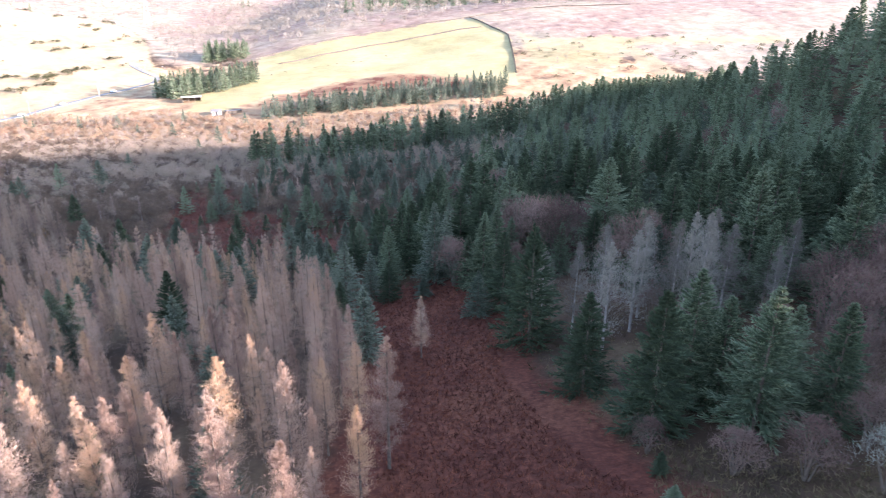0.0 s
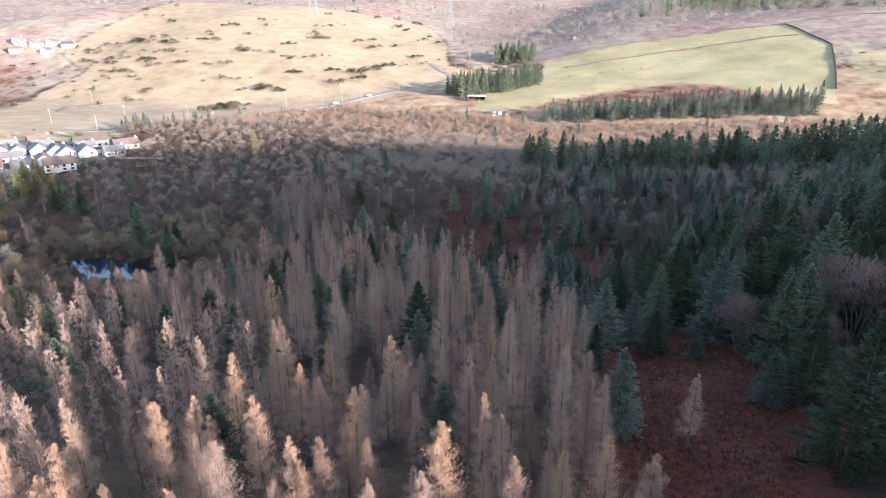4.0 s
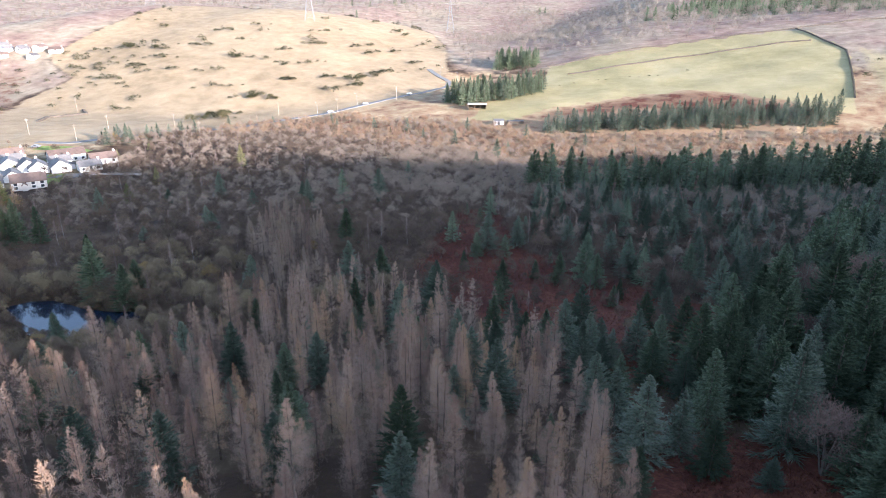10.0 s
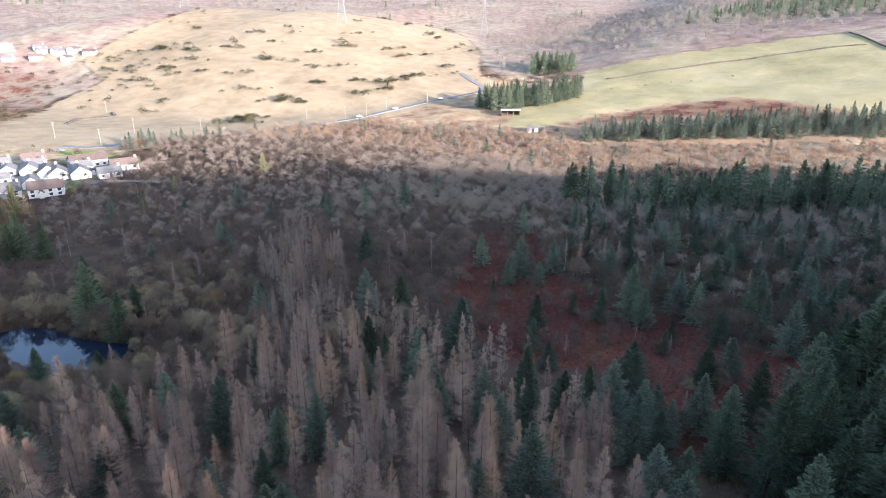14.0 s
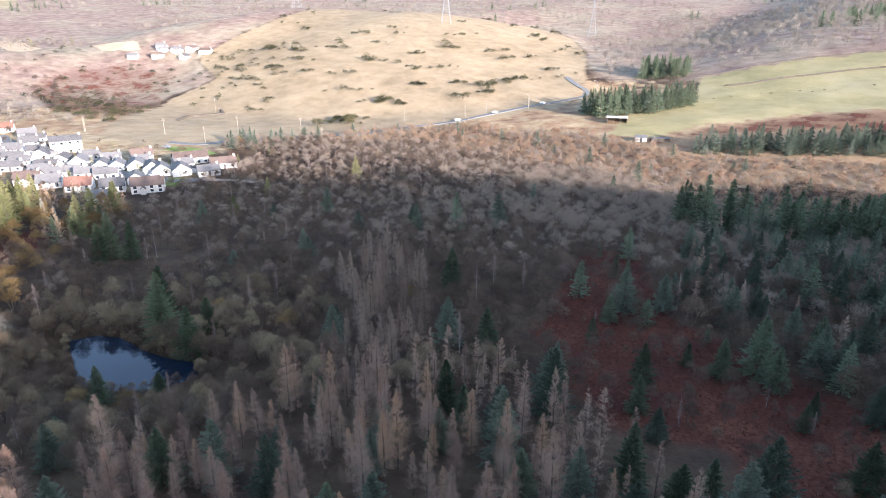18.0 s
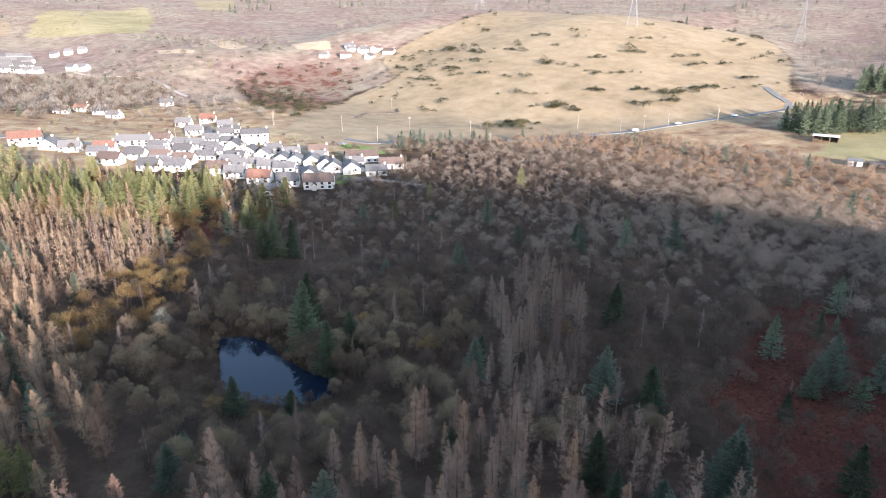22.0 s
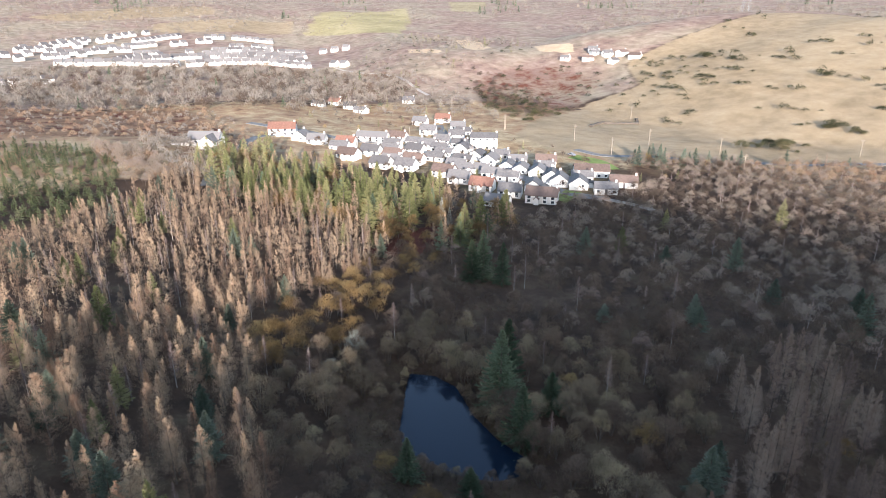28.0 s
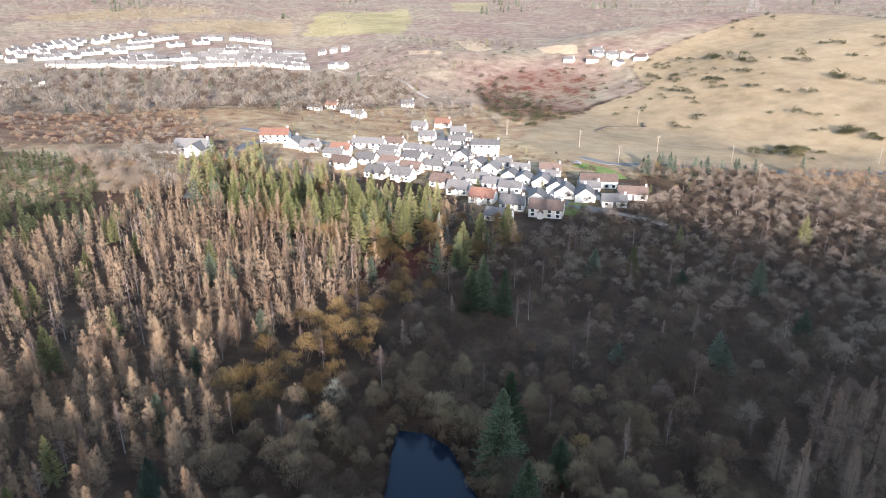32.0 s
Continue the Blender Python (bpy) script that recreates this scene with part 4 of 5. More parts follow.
grow("spruce", scatter([(-120, 800), (260, 780), (260, 1250), (-60, 1250)], 15, 22, keep=.7), 1.2, 2.0, 22)
MARGIN = [(-14, 94), (-4, 94), (-4, 106), (-14, 108), (-22, 120), (-32, 126), (-27, 108)]
grow("blue_spruce", apart(scatter(MARGIN, 6.0, 44, [RIDE], keep=.6), 2.4), .6, 1.05, 44)
grow("spruce", apart(scatter(MARGIN, 7.5, 45, [RIDE], keep=.5), 2.4), .6, 1.05, 45)
FAR_RING = [(-560, 820), (-300, 950), (200, 900), (500, 1100), (300, 1700), (-800, 1800), (-1500, 1400), (-1800, 700), (-1850, -500), (-1400, -450), (-1150, 250), (-1000, 700)]
spots = scatter(FAR_RING, 28, 46, [TOWN_FIELD, TOWN_FIELD_2])
clump = np.array([noise.noise(Vector((x * .007, y * .007, 3))) + .5 * noise.noise(Vector((x * .02, y * .02, 7))) for x, y in spots])
grow("hillside_tree", spots[clump > .02], .9, 2.0, 46)
grow("spruce", spots[clump > .42], .9, 1.8, 47)
grow("hillside_tree", scatter(FAR_HEATH, 22, 23, keep=.6), .9, 1.7, 23)
grow("hillside_tree", scatter(WEST_HEATH, 20, 24, keep=.7), .9, 1.7, 24)
grow("bare_tree", scatter(RED_WOOD, 10, 25, keep=.7), .7, 1.2, 25)
VALLEY = [(-470, 240), (-560, 262), (-640, 300), (-700, 400), (-800, 420), (-900, 300), (-720, 190), (-640, 130), (-520, 130), (-480, 190)]
grow("hillside_tree", scatter(VALLEY, 11, 251, [RED_SLOPE], keep=.6), .5, 1.4, 251)
grow("pine", scatter(VALLEY, 34, 252, [RED_SLOPE], keep=.5), .6, 1.1, 252)
grow("gorse_bush", scatter(VALLEY, 24, 253, keep=.6), .5, 1.2, 253)
grow("bare_tree", scatter(VILLAGE, 15, 26, keep=.5), .5, .9, 26)
single("gorse_bush", [(-419, 489, 3), (-412, 491, 2.6), (-387, 494, 2.6), (-394, 571, 3), (-388, 568, 2.6), (-343, 421, 3), (-338, 424, 2.4), (-296, 492, 3), (-302, 488, 3), (-290, 486, 2.6),
                      (-295, 457, 2.6), (-332, 375, 3), (-326, 368, 3), (-338, 380, 2.6), (-339, 352, 3), (-480, 518, 3), (-473, 514, 2.4), (-510, 492, 3), (-528, 473, 3), (-521, 487, 3), (-547, 457, 3)], 1.6)
# broad gorse clumps along the contours of the hill
for k, head in enumerate(((-412, 490), (-341, 421), (-333, 366), (-383, 564), (-288, 484), (-319, 487), (-365, 497), (-474, 460), (-480, 555), (-361, 690), (-348, 588), (-529, 478), (-338, 385), (-342, 463),
                          (-293, 519), (-473, 504), (-502, 482), (-486, 410), (-482, 437), (-300, 498), (-395, 530))):
    rng = np.random.default_rng(270 + k)
    out = np.array(head) - np.array([-515, 670])
    line = np.array([-out[1], out[0]]) / np.linalg.norm(out)
    grow("gorse_bush", np.array(head) + line * rng.normal(0, 6.5, (9, 1)) + rng.normal(0, 2.0, (9, 2)), .6, 1.3, k)
rng = np.random.default_rng(27)
heads = scatter([p for p in GRASS_HILL if p[1] > 300], 42, 27, keep=.8)
for head in heads[rng.random(len(heads)) < .5]:
    # bushes run together along the contour
    out = head - np.array([-515, 670])
    line = np.array([-out[1], out[0]]) / (np.linalg.norm(out) + 1)
    count = int(rng.integers(2, 8))
    run = head + line * rng.normal(0, 1.6 * count, (count, 1)) + rng.normal(0, 1.8, (count, 2))
    grow("gorse_bush", run, .5, 1.5, count)
grow("gorse_bush", scatter([(-470, 340), (-575, 430), (-520, 500), (-440, 420)], 13, 28, keep=.6), .6, 1.3, 28)
grow("gorse_bush", scatter([(-430, 262), (-507, 258), (-590, 282), (-520, 322), (-470, 322)], 8, 30, keep=.7), .7, 1.5, 30)
EAST_HEATH = [(70, 470), (60, 600), (120, 610), (320, 560), (330, 430), (180, 420)]
grow("hillside_tree", scatter(EAST_HEATH, 17, 31, keep=.6), .3, .9, 31)
grow("gorse_bush", scatter(EAST_HEATH, 19, 32, keep=.6), .6, 1.4, 32)
grow("hillside_tree", scatter(MEADOW, 7.5, 33, keep=.6), .2, .8, 33)
grow("scrub_bush", scatter(MEADOW, 8, 331, keep=.6), .4, 1.0, 331)
grow("hillside_tree", scatter([(-372, 40), (-330, 52), (-300, 62), (-322, 82), (-356, 62), (-380, 56)], 4.5, 332, keep=.8), .7, 1.4, 332)
for x0, y0, x1, y1 in ((-1081, 193, -1137, 390), (-1193, 221, -1262, 424), (-1081, 193, -1331, 255), (-1137, 390, -1396, 458), (-1262, 486, -1200, 543), (-1090, 260, -1360, 340)):
    row = np.linspace((x0, y0), (x1, y1), int(math.dist((x0, y0), (x1, y1)) / 8)) + rng.normal(0, 1.5, (int(math.dist((x0, y0), (x1, y1)) / 8), 2))
    grow("hillside_tree", row, .3, .9, int(abs(x0 + y1)))
for line in ([(-139, 563), (-95, 590), (-55, 612), (0, 636), (37, 648)], [(-150, 520), (-110, 545), (-60, 560), (-20, 590)]):
    for (x0, y0), (x1, y1) in zip(line, line[1:]):
        hedge = np.linspace((x0, y0), (x1, y1), 8)[:-1] + rng.normal(0, 1.2, (7, 2))
        grow("gorse_bush", hedge[rng.random(7) < .6], .2, .5, int(abs(x0)))
grow("gorse_bush", scatter(RED_SLOPE, 16, 29, keep=.5), .6, 1.3, 29)
plant()


def undergrowth(name, polys, count, mat, label, height, seed, skip=()):
    """Tufts of thin blades over some areas, as one object."""
    rng = np.random.default_rng(seed)
    spots = np.concatenate([scatter(p, math.sqrt(abs(sum(a[0] * b[1] - b[0] * a[1] for a, b in zip(p, p[1:] + p[:1])) / 2) / n), seed, skip, .6) for p, n in zip(polys, count)])
    blades = 8
    n = len(spots) * blades
    z = ground(spots[:, 0], spots[:, 1])
    base = np.repeat(np.column_stack([spots, z - .05]), blades, 0) + rng.normal(0, .16, (n, 3)) * np.array([1, 1, 0])
    way = rng.normal(0, .8, (n, 3)) + np.array([0, 0, .8])
    way[:, 2] = np.abs(way[:, 2])
    v, t = shoots(base, way, rng.uniform(.5, 1.2, n) * height, rng.uniform(.035, .10, n), rng)
    me = mesh_of(name, v, t, [mat])
    me.attributes.new("tone", "FLOAT", "POINT").data.foreach_set("value", np.repeat(rng.uniform(-.25, .35, len(spots)), blades * 3).astype(np.float32))
    tagged(new(name, me), label, "undergrowth", kind="stuff")


undergrowth("bracken", [RIDE, GLADE], [4200, 3600], FERN, "flattened red-brown dead bracken covering the clearing", .55, 61)
FRONT = [(13, 30), (16, 40), (24, 36), (33, 32), (44, 22), (36, 14), (18, 18)]
undergrowth("bracken", [[(20, 22), (36, 30), (48, 20), (34, 10)]], [900], FERN, "dead bracken at the wood's edge", .5, 63)
undergrowth("grass_tufts", [EDGE, FRONT, MARGIN, [(-112, 92), (-150, 90), (-152, 112), (-140, 118), (-108, 120)]], [1500, 1800, 900, 1500], TUFT, "dry tufted grass under the trees", .6, 62, [POND])

# ---- buildings ----
def box(x0, x1, y0, y1, z0, z1):
    v = np.array([(x, y, z) for x in (x0, x1) for y in (y0, y1) for z in (z0, z1)], float)
    q = [(0, 1, 3, 2), (4, 6, 7, 5), (0, 4, 5, 1), (2, 3, 7, 6), (0, 2, 6, 4), (1, 5, 7, 3)]
    return v, np.array([t for a, b, c, d in q for t in ((a, b, c), (a, c, d))])


def gabled(length, width, eaves, rise, foot=-1.5):
    """Walls with a gable at both ends; the ridge runs along x."""
    l, w = length / 2, width / 2
    v = np.array([(sx * l, y, z) for sx in (-1, 1) for y, z in ((-w, foot), (w, foot), (w, eaves), (0, eaves + rise), (-w, eaves))], float)
    t = [(0, 2, 1), (0, 4, 2), (4, 3, 2), (5, 6, 7), (5, 7, 9), (9, 7, 8)]
    for a in range(5):
        b = (a + 1) % 5
        t += [(a, b, b + 5), (a, b + 5, a + 5)]
    return v, np.array(t)


def roof_slabs(length, width, eaves, rise, over=0.35, thick=0.22):
    l, w = length / 2 + over, width / 2 + over
    drop = rise * over / (width / 2)
    out = []
    for s in (-1, 1):
        v = np.array([(x, y, z) for x in (-l, l) for y, z in ((0, eaves + rise + .05), (s * w, eaves - drop + .05), (s * w, eaves - drop + .05 + thick), (0, eaves + rise + .05 + thick))], float)
        t = []
        for a in range(4):
            b = (a + 1) % 4
            t += [(a, b, b + 4), (a, b + 4, a + 4)]
        t += [(0, 2, 1), (0, 3, 2), (4, 5, 6), (4, 6, 7)]
        out.append((v, np.array(t)))
    return joined(out)


def part(name, shape, mat, parent, label="", at=None):
    ob = new(name, mesh_of(name, *shape, [mat]))
    ob.parent = parent
    if at is not None:
        ob.matrix_basis = at
    return tagged(ob, label)


WINDOWS = {}


def window(parent, x, y, z, w, h, turn):
    """A framed window set into a wall that faces the turn's way."""
    m = Matrix.Translation((x, y, z)) @ Matrix.Rotation(turn, 4, "Z")
    key = (w, h)
    if key not in WINDOWS:
        a, b = w / 2 + .08, h / 2 + .08
        ring = ((-1, -1), (1, -1), (1, 1), (-1, 1))
        v = [(sx * a, .05, sz * b) for sx, sz in ring] + [(sx * a, -.06, sz * b) for sx, sz in ring]
        v += [(sx * w / 2, -.06, sz * h / 2) for sx, sz in ring] + [(sx * w / 2, -.01, sz * h / 2) for sx, sz in ring]
        t = []
        for r in (0, 4, 8):
            for i in range(4):
                j = (i + 1) % 4
                t += [(r + i, r + j, r + j + 4), (r + i, r + j + 4, r + i + 4)]
        WINDOWS[key] = mesh_of("window", v, t + [(12, 13, 14), (12, 14, 15)], [UPVC, GLASS], [0] * 24 + [1] * 2)
    ob = new("window", WINDOWS[key])
    ob.parent, ob.matrix_basis = parent, m


def house(label, length=10, width=7.5, eaves=5.0, rise=2.4, roof=SLATE, wall=RENDER, storeys=2, chimneys=1, porch=True, name="house"):
    ob = tagged(new(name), label, "house", "village houses")
    part("wall", gabled(length, width, eaves, rise), wall, ob)
    part("roof", roof_slabs(length, width, eaves, rise), roof, ob)
    for c in range(chimneys):
        x = (length / 2 - .6) * (1 if c == 0 else -1)
        ch = part("chimney", joined([box(x - .35, x + .35, -.45, .45, eaves + rise * .6, eaves + rise + .9), box(x - .42, x + .42, -.52, .52, eaves + rise + .9, eaves + rise + 1.0)]), wall, ob)
        part("chimney_pot", joined([stem([(x, y, eaves + rise + 1.0), (x, y, eaves + rise + 1.35)], [.13, .11], 6) for y in (-.2, .2)]), RED_TILE, ch)
    floors = [1.2, eaves - .75][:storeys]
    step = length / max(2, round(length / 3.2))
    for s, turn in ((-1, 0.0), (1, math.pi)):
        for f in floors:
            for k in range(max(2, round(length / 3.2))):
                x = -length / 2 + step * (k + .5)
                if f < 2 and k == 1:
                    part("door", joined([box(x - .5, x + .5, s * width / 2 - .06, s * width / 2 + .06, -.1, 2.05), box(x - .6, x + .6, s * width / 2 - .09, s * width / 2 + .09, 2.05, 2.2)]), PAINT, ob)
                    continue
                window(ob, x, s * width / 2, f, 1.25, 1.05, turn)
    for s, turn in ((-1, -math.pi / 2), (1, math.pi / 2)):
        window(ob, s * length / 2, -width * .22, floors[-1], 1.0, 1.1, turn)
    if porch:
        part("porch", gabled(2.4, 1.8, 2.3, .8), wall, ob, at=Matrix.Translation((-length / 2 + step * 1.5, -width / 2 - .9, 0)) @ Matrix.Rotation(math.pi / 2, 4, "Z"))
        part("porch_roof", roof_slabs(2.4, 1.8, 2.3, .8, .15, .12), roof, ob, at=Matrix.Translation((-length / 2 + step * 1.5, -width / 2 - .9, 0)) @ Matrix.Rotation(math.pi / 2, 4, "Z"))
    return ob


def put(ob, x, y, turn, sink=0.0):
    ob.matrix_basis = Matrix.Translation((x, y, float(ground(x, y)) - sink)) @ Matrix.Rotation(radians(turn), 4, "Z")


def again(ob, x, y, turn):
    return copy_thing(ob, Matrix.Translation((x, y, float(ground(x, y)))) @ Matrix.Rotation(radians(turn), 4, "Z"))


corner = house("white two-storey house with brown roof at the wood's edge", 12, 7.8, 3.4, 2.5, BROWN_TILE)
slate = house("white two-storey house with dark slate roof", 9, 7.6, 2.6, 2.6, SLATE)
orange = house("white house with orange-red tiled roof", 9.5, 7.6, 2.7, 2.6, RED_TILE)
brown = house("white house with brown tiled roof", 9.5, 7.6, 2.6, 2.5, BROWN_TILE)
low = house("low white bungalow with dark slate roof", 9, 6.5, 2.3, 2.0, SLATE, storeys=1, porch=False)
low_brown = house("low white bungalow with brown tiled roof", 11, 7.5, 2.5, 2.1, BROWN_TILE, storeys=1, porch=False)
long_brown = house("long white house with wide brown roof", 15, 8, 3.2, 2.3, BROWN_TILE, storeys=1, porch=False, chimneys=0)
long_slate = house("long white house row with grey slate roof", 17, 7, 3.2, 2.3, SLATE, chimneys=2)
red_big = house("large white house with red tiled roof by the moor", 14, 9, 3.9, 2.8, RED_TILE)
put(corner, -264, 190, 55)
put(slate, -276, 182, 58)
put(orange, -287, 174.5, 52)
put(brown, -314, 167, 50)
put(low, -263, 171, 50)
put(low_brown, -272, 231, 62)
put(long_brown, -294, 229, 66)
put(long_slate, -391, 152, 58)
put(red_big, -402, 106, 76)
for kind, x, y, turn in ((slate, -302, 170, 55), (slate, -326, 153, 50), (brown, -338, 160, 52), (slate, -284, 208, 150), (slate, -277, 213, 152), (low, -266, 219, 64),
                         (brown, -318, 219, 62), (slate, -300, 206, 148), (slate, -291, 208, 150), (low, -317, 199, 145), (low, -309, 202, 146), (slate, -331, 196, 142),
                         (low, -343, 194, 140), (slate, -356, 191, 142), (orange, -451, 212, 60), (slate, -449, 196, 55), (low, -344, 173, 50), (slate, -363, 168, 48),
                         (brown, -352, 154, 48), (slate, -422, 212, 70), (low, -406, 210, 60), (slate, -381, 121, 66), (orange, -376, 135, 60), (slate, -358, 144, 55),
                         (brown, -348, 131, 50), (slate, -332, 143, 50), (slate, -389, 114, 150), (low, -366, 156, 52), (slate, -374, 178, 50), (slate, -385, 190, 54),
                         (orange, -538, 157, 40), (slate, -521, 164, 75), (low, -525, 142, 60), (slate, -535, 212, 70), (low, -500, 168, 40), (low, -304, 186, 56),
                         (low, -328, 178, 52), (slate, -396, 202, 66), (low, -282, 195, 150), (slate, -412, 190, 60), (brown, -398, 168, 54),
                         (low, -296, 190, 56), (low, -315, 184, 54), (low, -336, 184, 50), (low, -352, 180, 48), (low, -310, 214, 60), (low, -326, 208, 62), (low, -340, 205, 58), (low, -373, 196, 60), (low, -288, 221, 64),
                         (low, -364, 182, 48), (low, -384, 174, 52), (low, -378, 160, 56), (low, -366, 130, 60), (low, -340, 150, 50), (low, -318, 178, 52)):
    again(kind, x, y, turn)

farm = house("white farmhouse with dark roof and gabled wing in the clearing", 15, 8, 3.6, 3.2, SLATE, name="farmhouse", storeys=1)
wing_at = Matrix.Translation((4, -5.5, 0)) @ Matrix.Rotation(math.pi / 2, 4, "Z")
part("wing_wall", gabled(9, 7, 3.4, 2.8), RENDER, farm, at=wing_at)
part("wing_roof", roof_slabs(9, 7, 3.4, 2.8), SLATE, farm, at=wing_at)
side_at = Matrix.Translation((-11, -1, 0))
part("annexe_wall", gabled(8, 6, 2.4, 1.8), RENDER, farm, at=side_at)
part("annexe_roof", roof_slabs(8, 6, 2.4, 1.8), SLATE, farm, at=side_at)
put(farm, -371, 68, 68)

flats = house("pinkish three-storey block of flats with hipped grey roof", 14, 9, 6.2, 2.0, SLATE, PINKISH, name="flats_block", porch=False)
for k in range(4):
    window(flats, -5.2 + 3.5 * k, -4.5, 5.1, 1.5, 1.2, 0)
put(flats, -364, 206, 66)

# farm buildings by the pasture and the road
barn = tagged(new("barn"), "open-fronted pale field barn at the pasture corner", "barn")
part("back_wall", box(-6, 6, 2.6, 2.9, -1, 3.0), STONE, barn)
part("side_wall", box(-6, -5.7, -2.9, 2.6, -1, 3.0), STONE, barn)
part("side_wall", box(5.7, 6, -2.9, 2.6, -1, 3.0), STONE, barn)
part("roof", box(-6.5, 6.5, -3.4, 3.3, 3.0, 3.25), TIN, barn)
for x in (-2, 2):
    part("post", box(x - .12, x + .12, -2.9, -2.66, -1, 3.0), POLE, barn)
put(barn, -173, 449, 20)
shed = tagged(new("shed"), "low pale sheet-metal shed among the bracken", "shed")
part("wall", gabled(6, 5, 2.2, 1.0), TIN, shed)
part("roof", roof_slabs(6, 5, 2.2, 1.0, .3, .12), SLATE, shed)
part("door", box(-.6, .6, -2.58, -2.5, -.2, 1.9), PAINT, shed)
put(shed, -146, 417, 25)
lean_to = tagged(new("shed"), "long grey corrugated lean-to beside the metal shed", "shed")
part("wall", box(-5, 5, -2, 2, -1, 1.9), STONE, lean_to)
part("roof", box(-5.3, 5.3, -2.4, 2.4, 1.9, 2.05), SLATE, lean_to)
put(lean_to, -136, 420, 25)

# the town's terraces across the valley, and the hamlet by the quarries
terrace = tagged(new("terraced_house"), "white terraced house with grey slate roof", "house", "town terraces")
part("wall", gabled(8.3, 7.5, 3.4, 3.0), RENDER, terrace)
part("roof", roof_slabs(8.3, 7.5, 3.4, 3.0, .04), SLATE, terrace)
part("chimney", box(3.2, 3.9, -.5, .5, 5.6, 7.2), BROWN_TILE, terrace)
for x, z in ((-1.6, 2.9),):
    part("window", box(x - .7, x + .7, -3.81, -3.65, z - .6, z + .6), GLASS, terrace)
first = True
rng = random.Random(4)


def terrace_row(a, b, step=8.4, gaps=0.08, bend=0.0):
    global first
    n = int(math.dist(a, b) / step)
    turn = math.degrees(math.atan2(b[1] - a[1], b[0] - a[0]))
    side = (-(b[1] - a[1]) / math.dist(a, b), (b[0] - a[0]) / math.dist(a, b))
    for k in range(n):
        u = (k + .5) / n
        w = bend * 4 * u * (1 - u)
        if rng.random() < gaps:
            continue
        x, y = a[0] + (b[0] - a[0]) * u + side[0] * w, a[1] + (b[1] - a[1]) * u + side[1] * w
        if first:
            put(terrace, x, y, turn)
            first = False
        else:
            again(terrace, x, y, turn)


terrace_row((-768, -72), (-742, 40), bend=4, gaps=.03)
terrace_row((-741, 46), (-760, 168), bend=2, gaps=.03)
terrace_row((-800, 20), (-822, 168))
terrace_row((-838, 60), (-862, 176))
terrace_row((-880, 70), (-904, 180))
terrace_row((-772, -40), (-790, 30), gaps=.2)
terrace_row((-776, 60), (-792, 165), gaps=.1)
terrace_row((-850, -20), (-862, 50), gaps=.2)
terrace_row((-930, 90), (-940, 170), gaps=.2)
terrace_row((-820, -118), (-860, -60), gaps=.2)
terrace_row((-870, -90), (-910, -20), gaps=.2)
terrace_row((-920, -60), (-970, 10), gaps=.2)
terrace_row((-980, -30), (-1060, 40), gaps=.25)
terrace_row((-1030, 60), (-1010, 150), gaps=.4)
terrace_row((-790, -20), (-830, 20), gaps=.15)
for a, b in (((-850, -150), (-905, -88)), ((-890, -156), (-965, -70)), ((-930, -140), (-1010, -50)), ((-980, -110), (-1075, -12)), ((-960, 20), (-1000, 80))):
    terrace_row(a, b, 11, .25)
terrace_row((-626, -100), (-655, -50), step=11, gaps=.1)
terrace_row((-645, -110), (-668, -80), step=11, gaps=.1)
terrace_row((-772, 180), (-740, 205), step=12, gaps=.2)
terrace_row((-900, 195), (-880, 235), step=12, gaps=.2)
for k, (x, y) in enumerate(((-628, 396), (-618, 404), (-606, 414), (-594, 424), (-582, 436), (-632, 410), (-618, 422), (-604, 432))):
    again((low, low_brown, slate)[k % 3], x + 6 * (k % 2), y + 7 * (k % 3), 40 + 23 * (k % 4))

# ---- roads, walls, poles and pylons ----
def along(points, step):
    pts = [np.array(p, float) for p in points]
    out = []
    for a, b in zip(pts, pts[1:]):
        n = max(1, int(np.linalg.norm(b - a) / step))
        out += [a + (b - a) * k / n for k in range(n)]
    return np.array(out + [pts[-1]])


def ribbon(name, points, width, mat, label, lift=0.25, category="road", kind="structure", deep=0.6):
    """A strip that follows the land, with sides that go into it."""
    p = along(points, 4)
    p[1:-1] = (p[:-2] + 2 * p[1:-1] + p[2:]) / 4
    d = np.gradient(p, axis=0)
    d /= np.linalg.norm(d, axis=1, keepdims=True)
    n = np.stack([-d[:, 1], d[:, 0]], 1) * width / 2
    rows = []
    z = ground(p[:, 0], p[:, 1]) + lift
    for q, down in ((p - n, deep), (p - n, 0), (p + n, 0), (p + n, deep)):
        rows.append(np.stack([q[:, 0], q[:, 1], z - down], 1))
    v = np.stack(rows, 1).reshape(-1, 3)
    t = []
    for k in range(len(p) - 1):
        for c in range(3):
            a = k * 4 + c
            t += [(a, a + 1, a + 5), (a, a + 5, a + 4)]
    return tagged(new(name, mesh_of(name, v, np.array(t), [mat])), label, category, kind=kind)


VALLEY_ROAD = [(-345, 250), (-330, 256), (-312, 290), (-300, 340), (-290, 380), (-278, 404), (-267, 418), (-259, 437), (-252, 459), (-244, 485), (-234, 509), (-227, 521), (-232, 535), (-244, 542), (-262, 560)]
ribbon("road", VALLEY_ROAD, 4.6, ASPHALT, "grey valley road below the straw hill")
ribbon("road", [(-440, 205), (-400, 196), (-375, 184), (-345, 184), (-322, 192), (-300, 197), (-283, 201), (-268, 206), (-258, 214)], 6, ASPHALT, "village street of dark asphalt", .3)
ribbon("road", [(-258, 214), (-248, 222), (-240, 224)], 2.6, GRAVEL, "pale lane out of the village", .3)
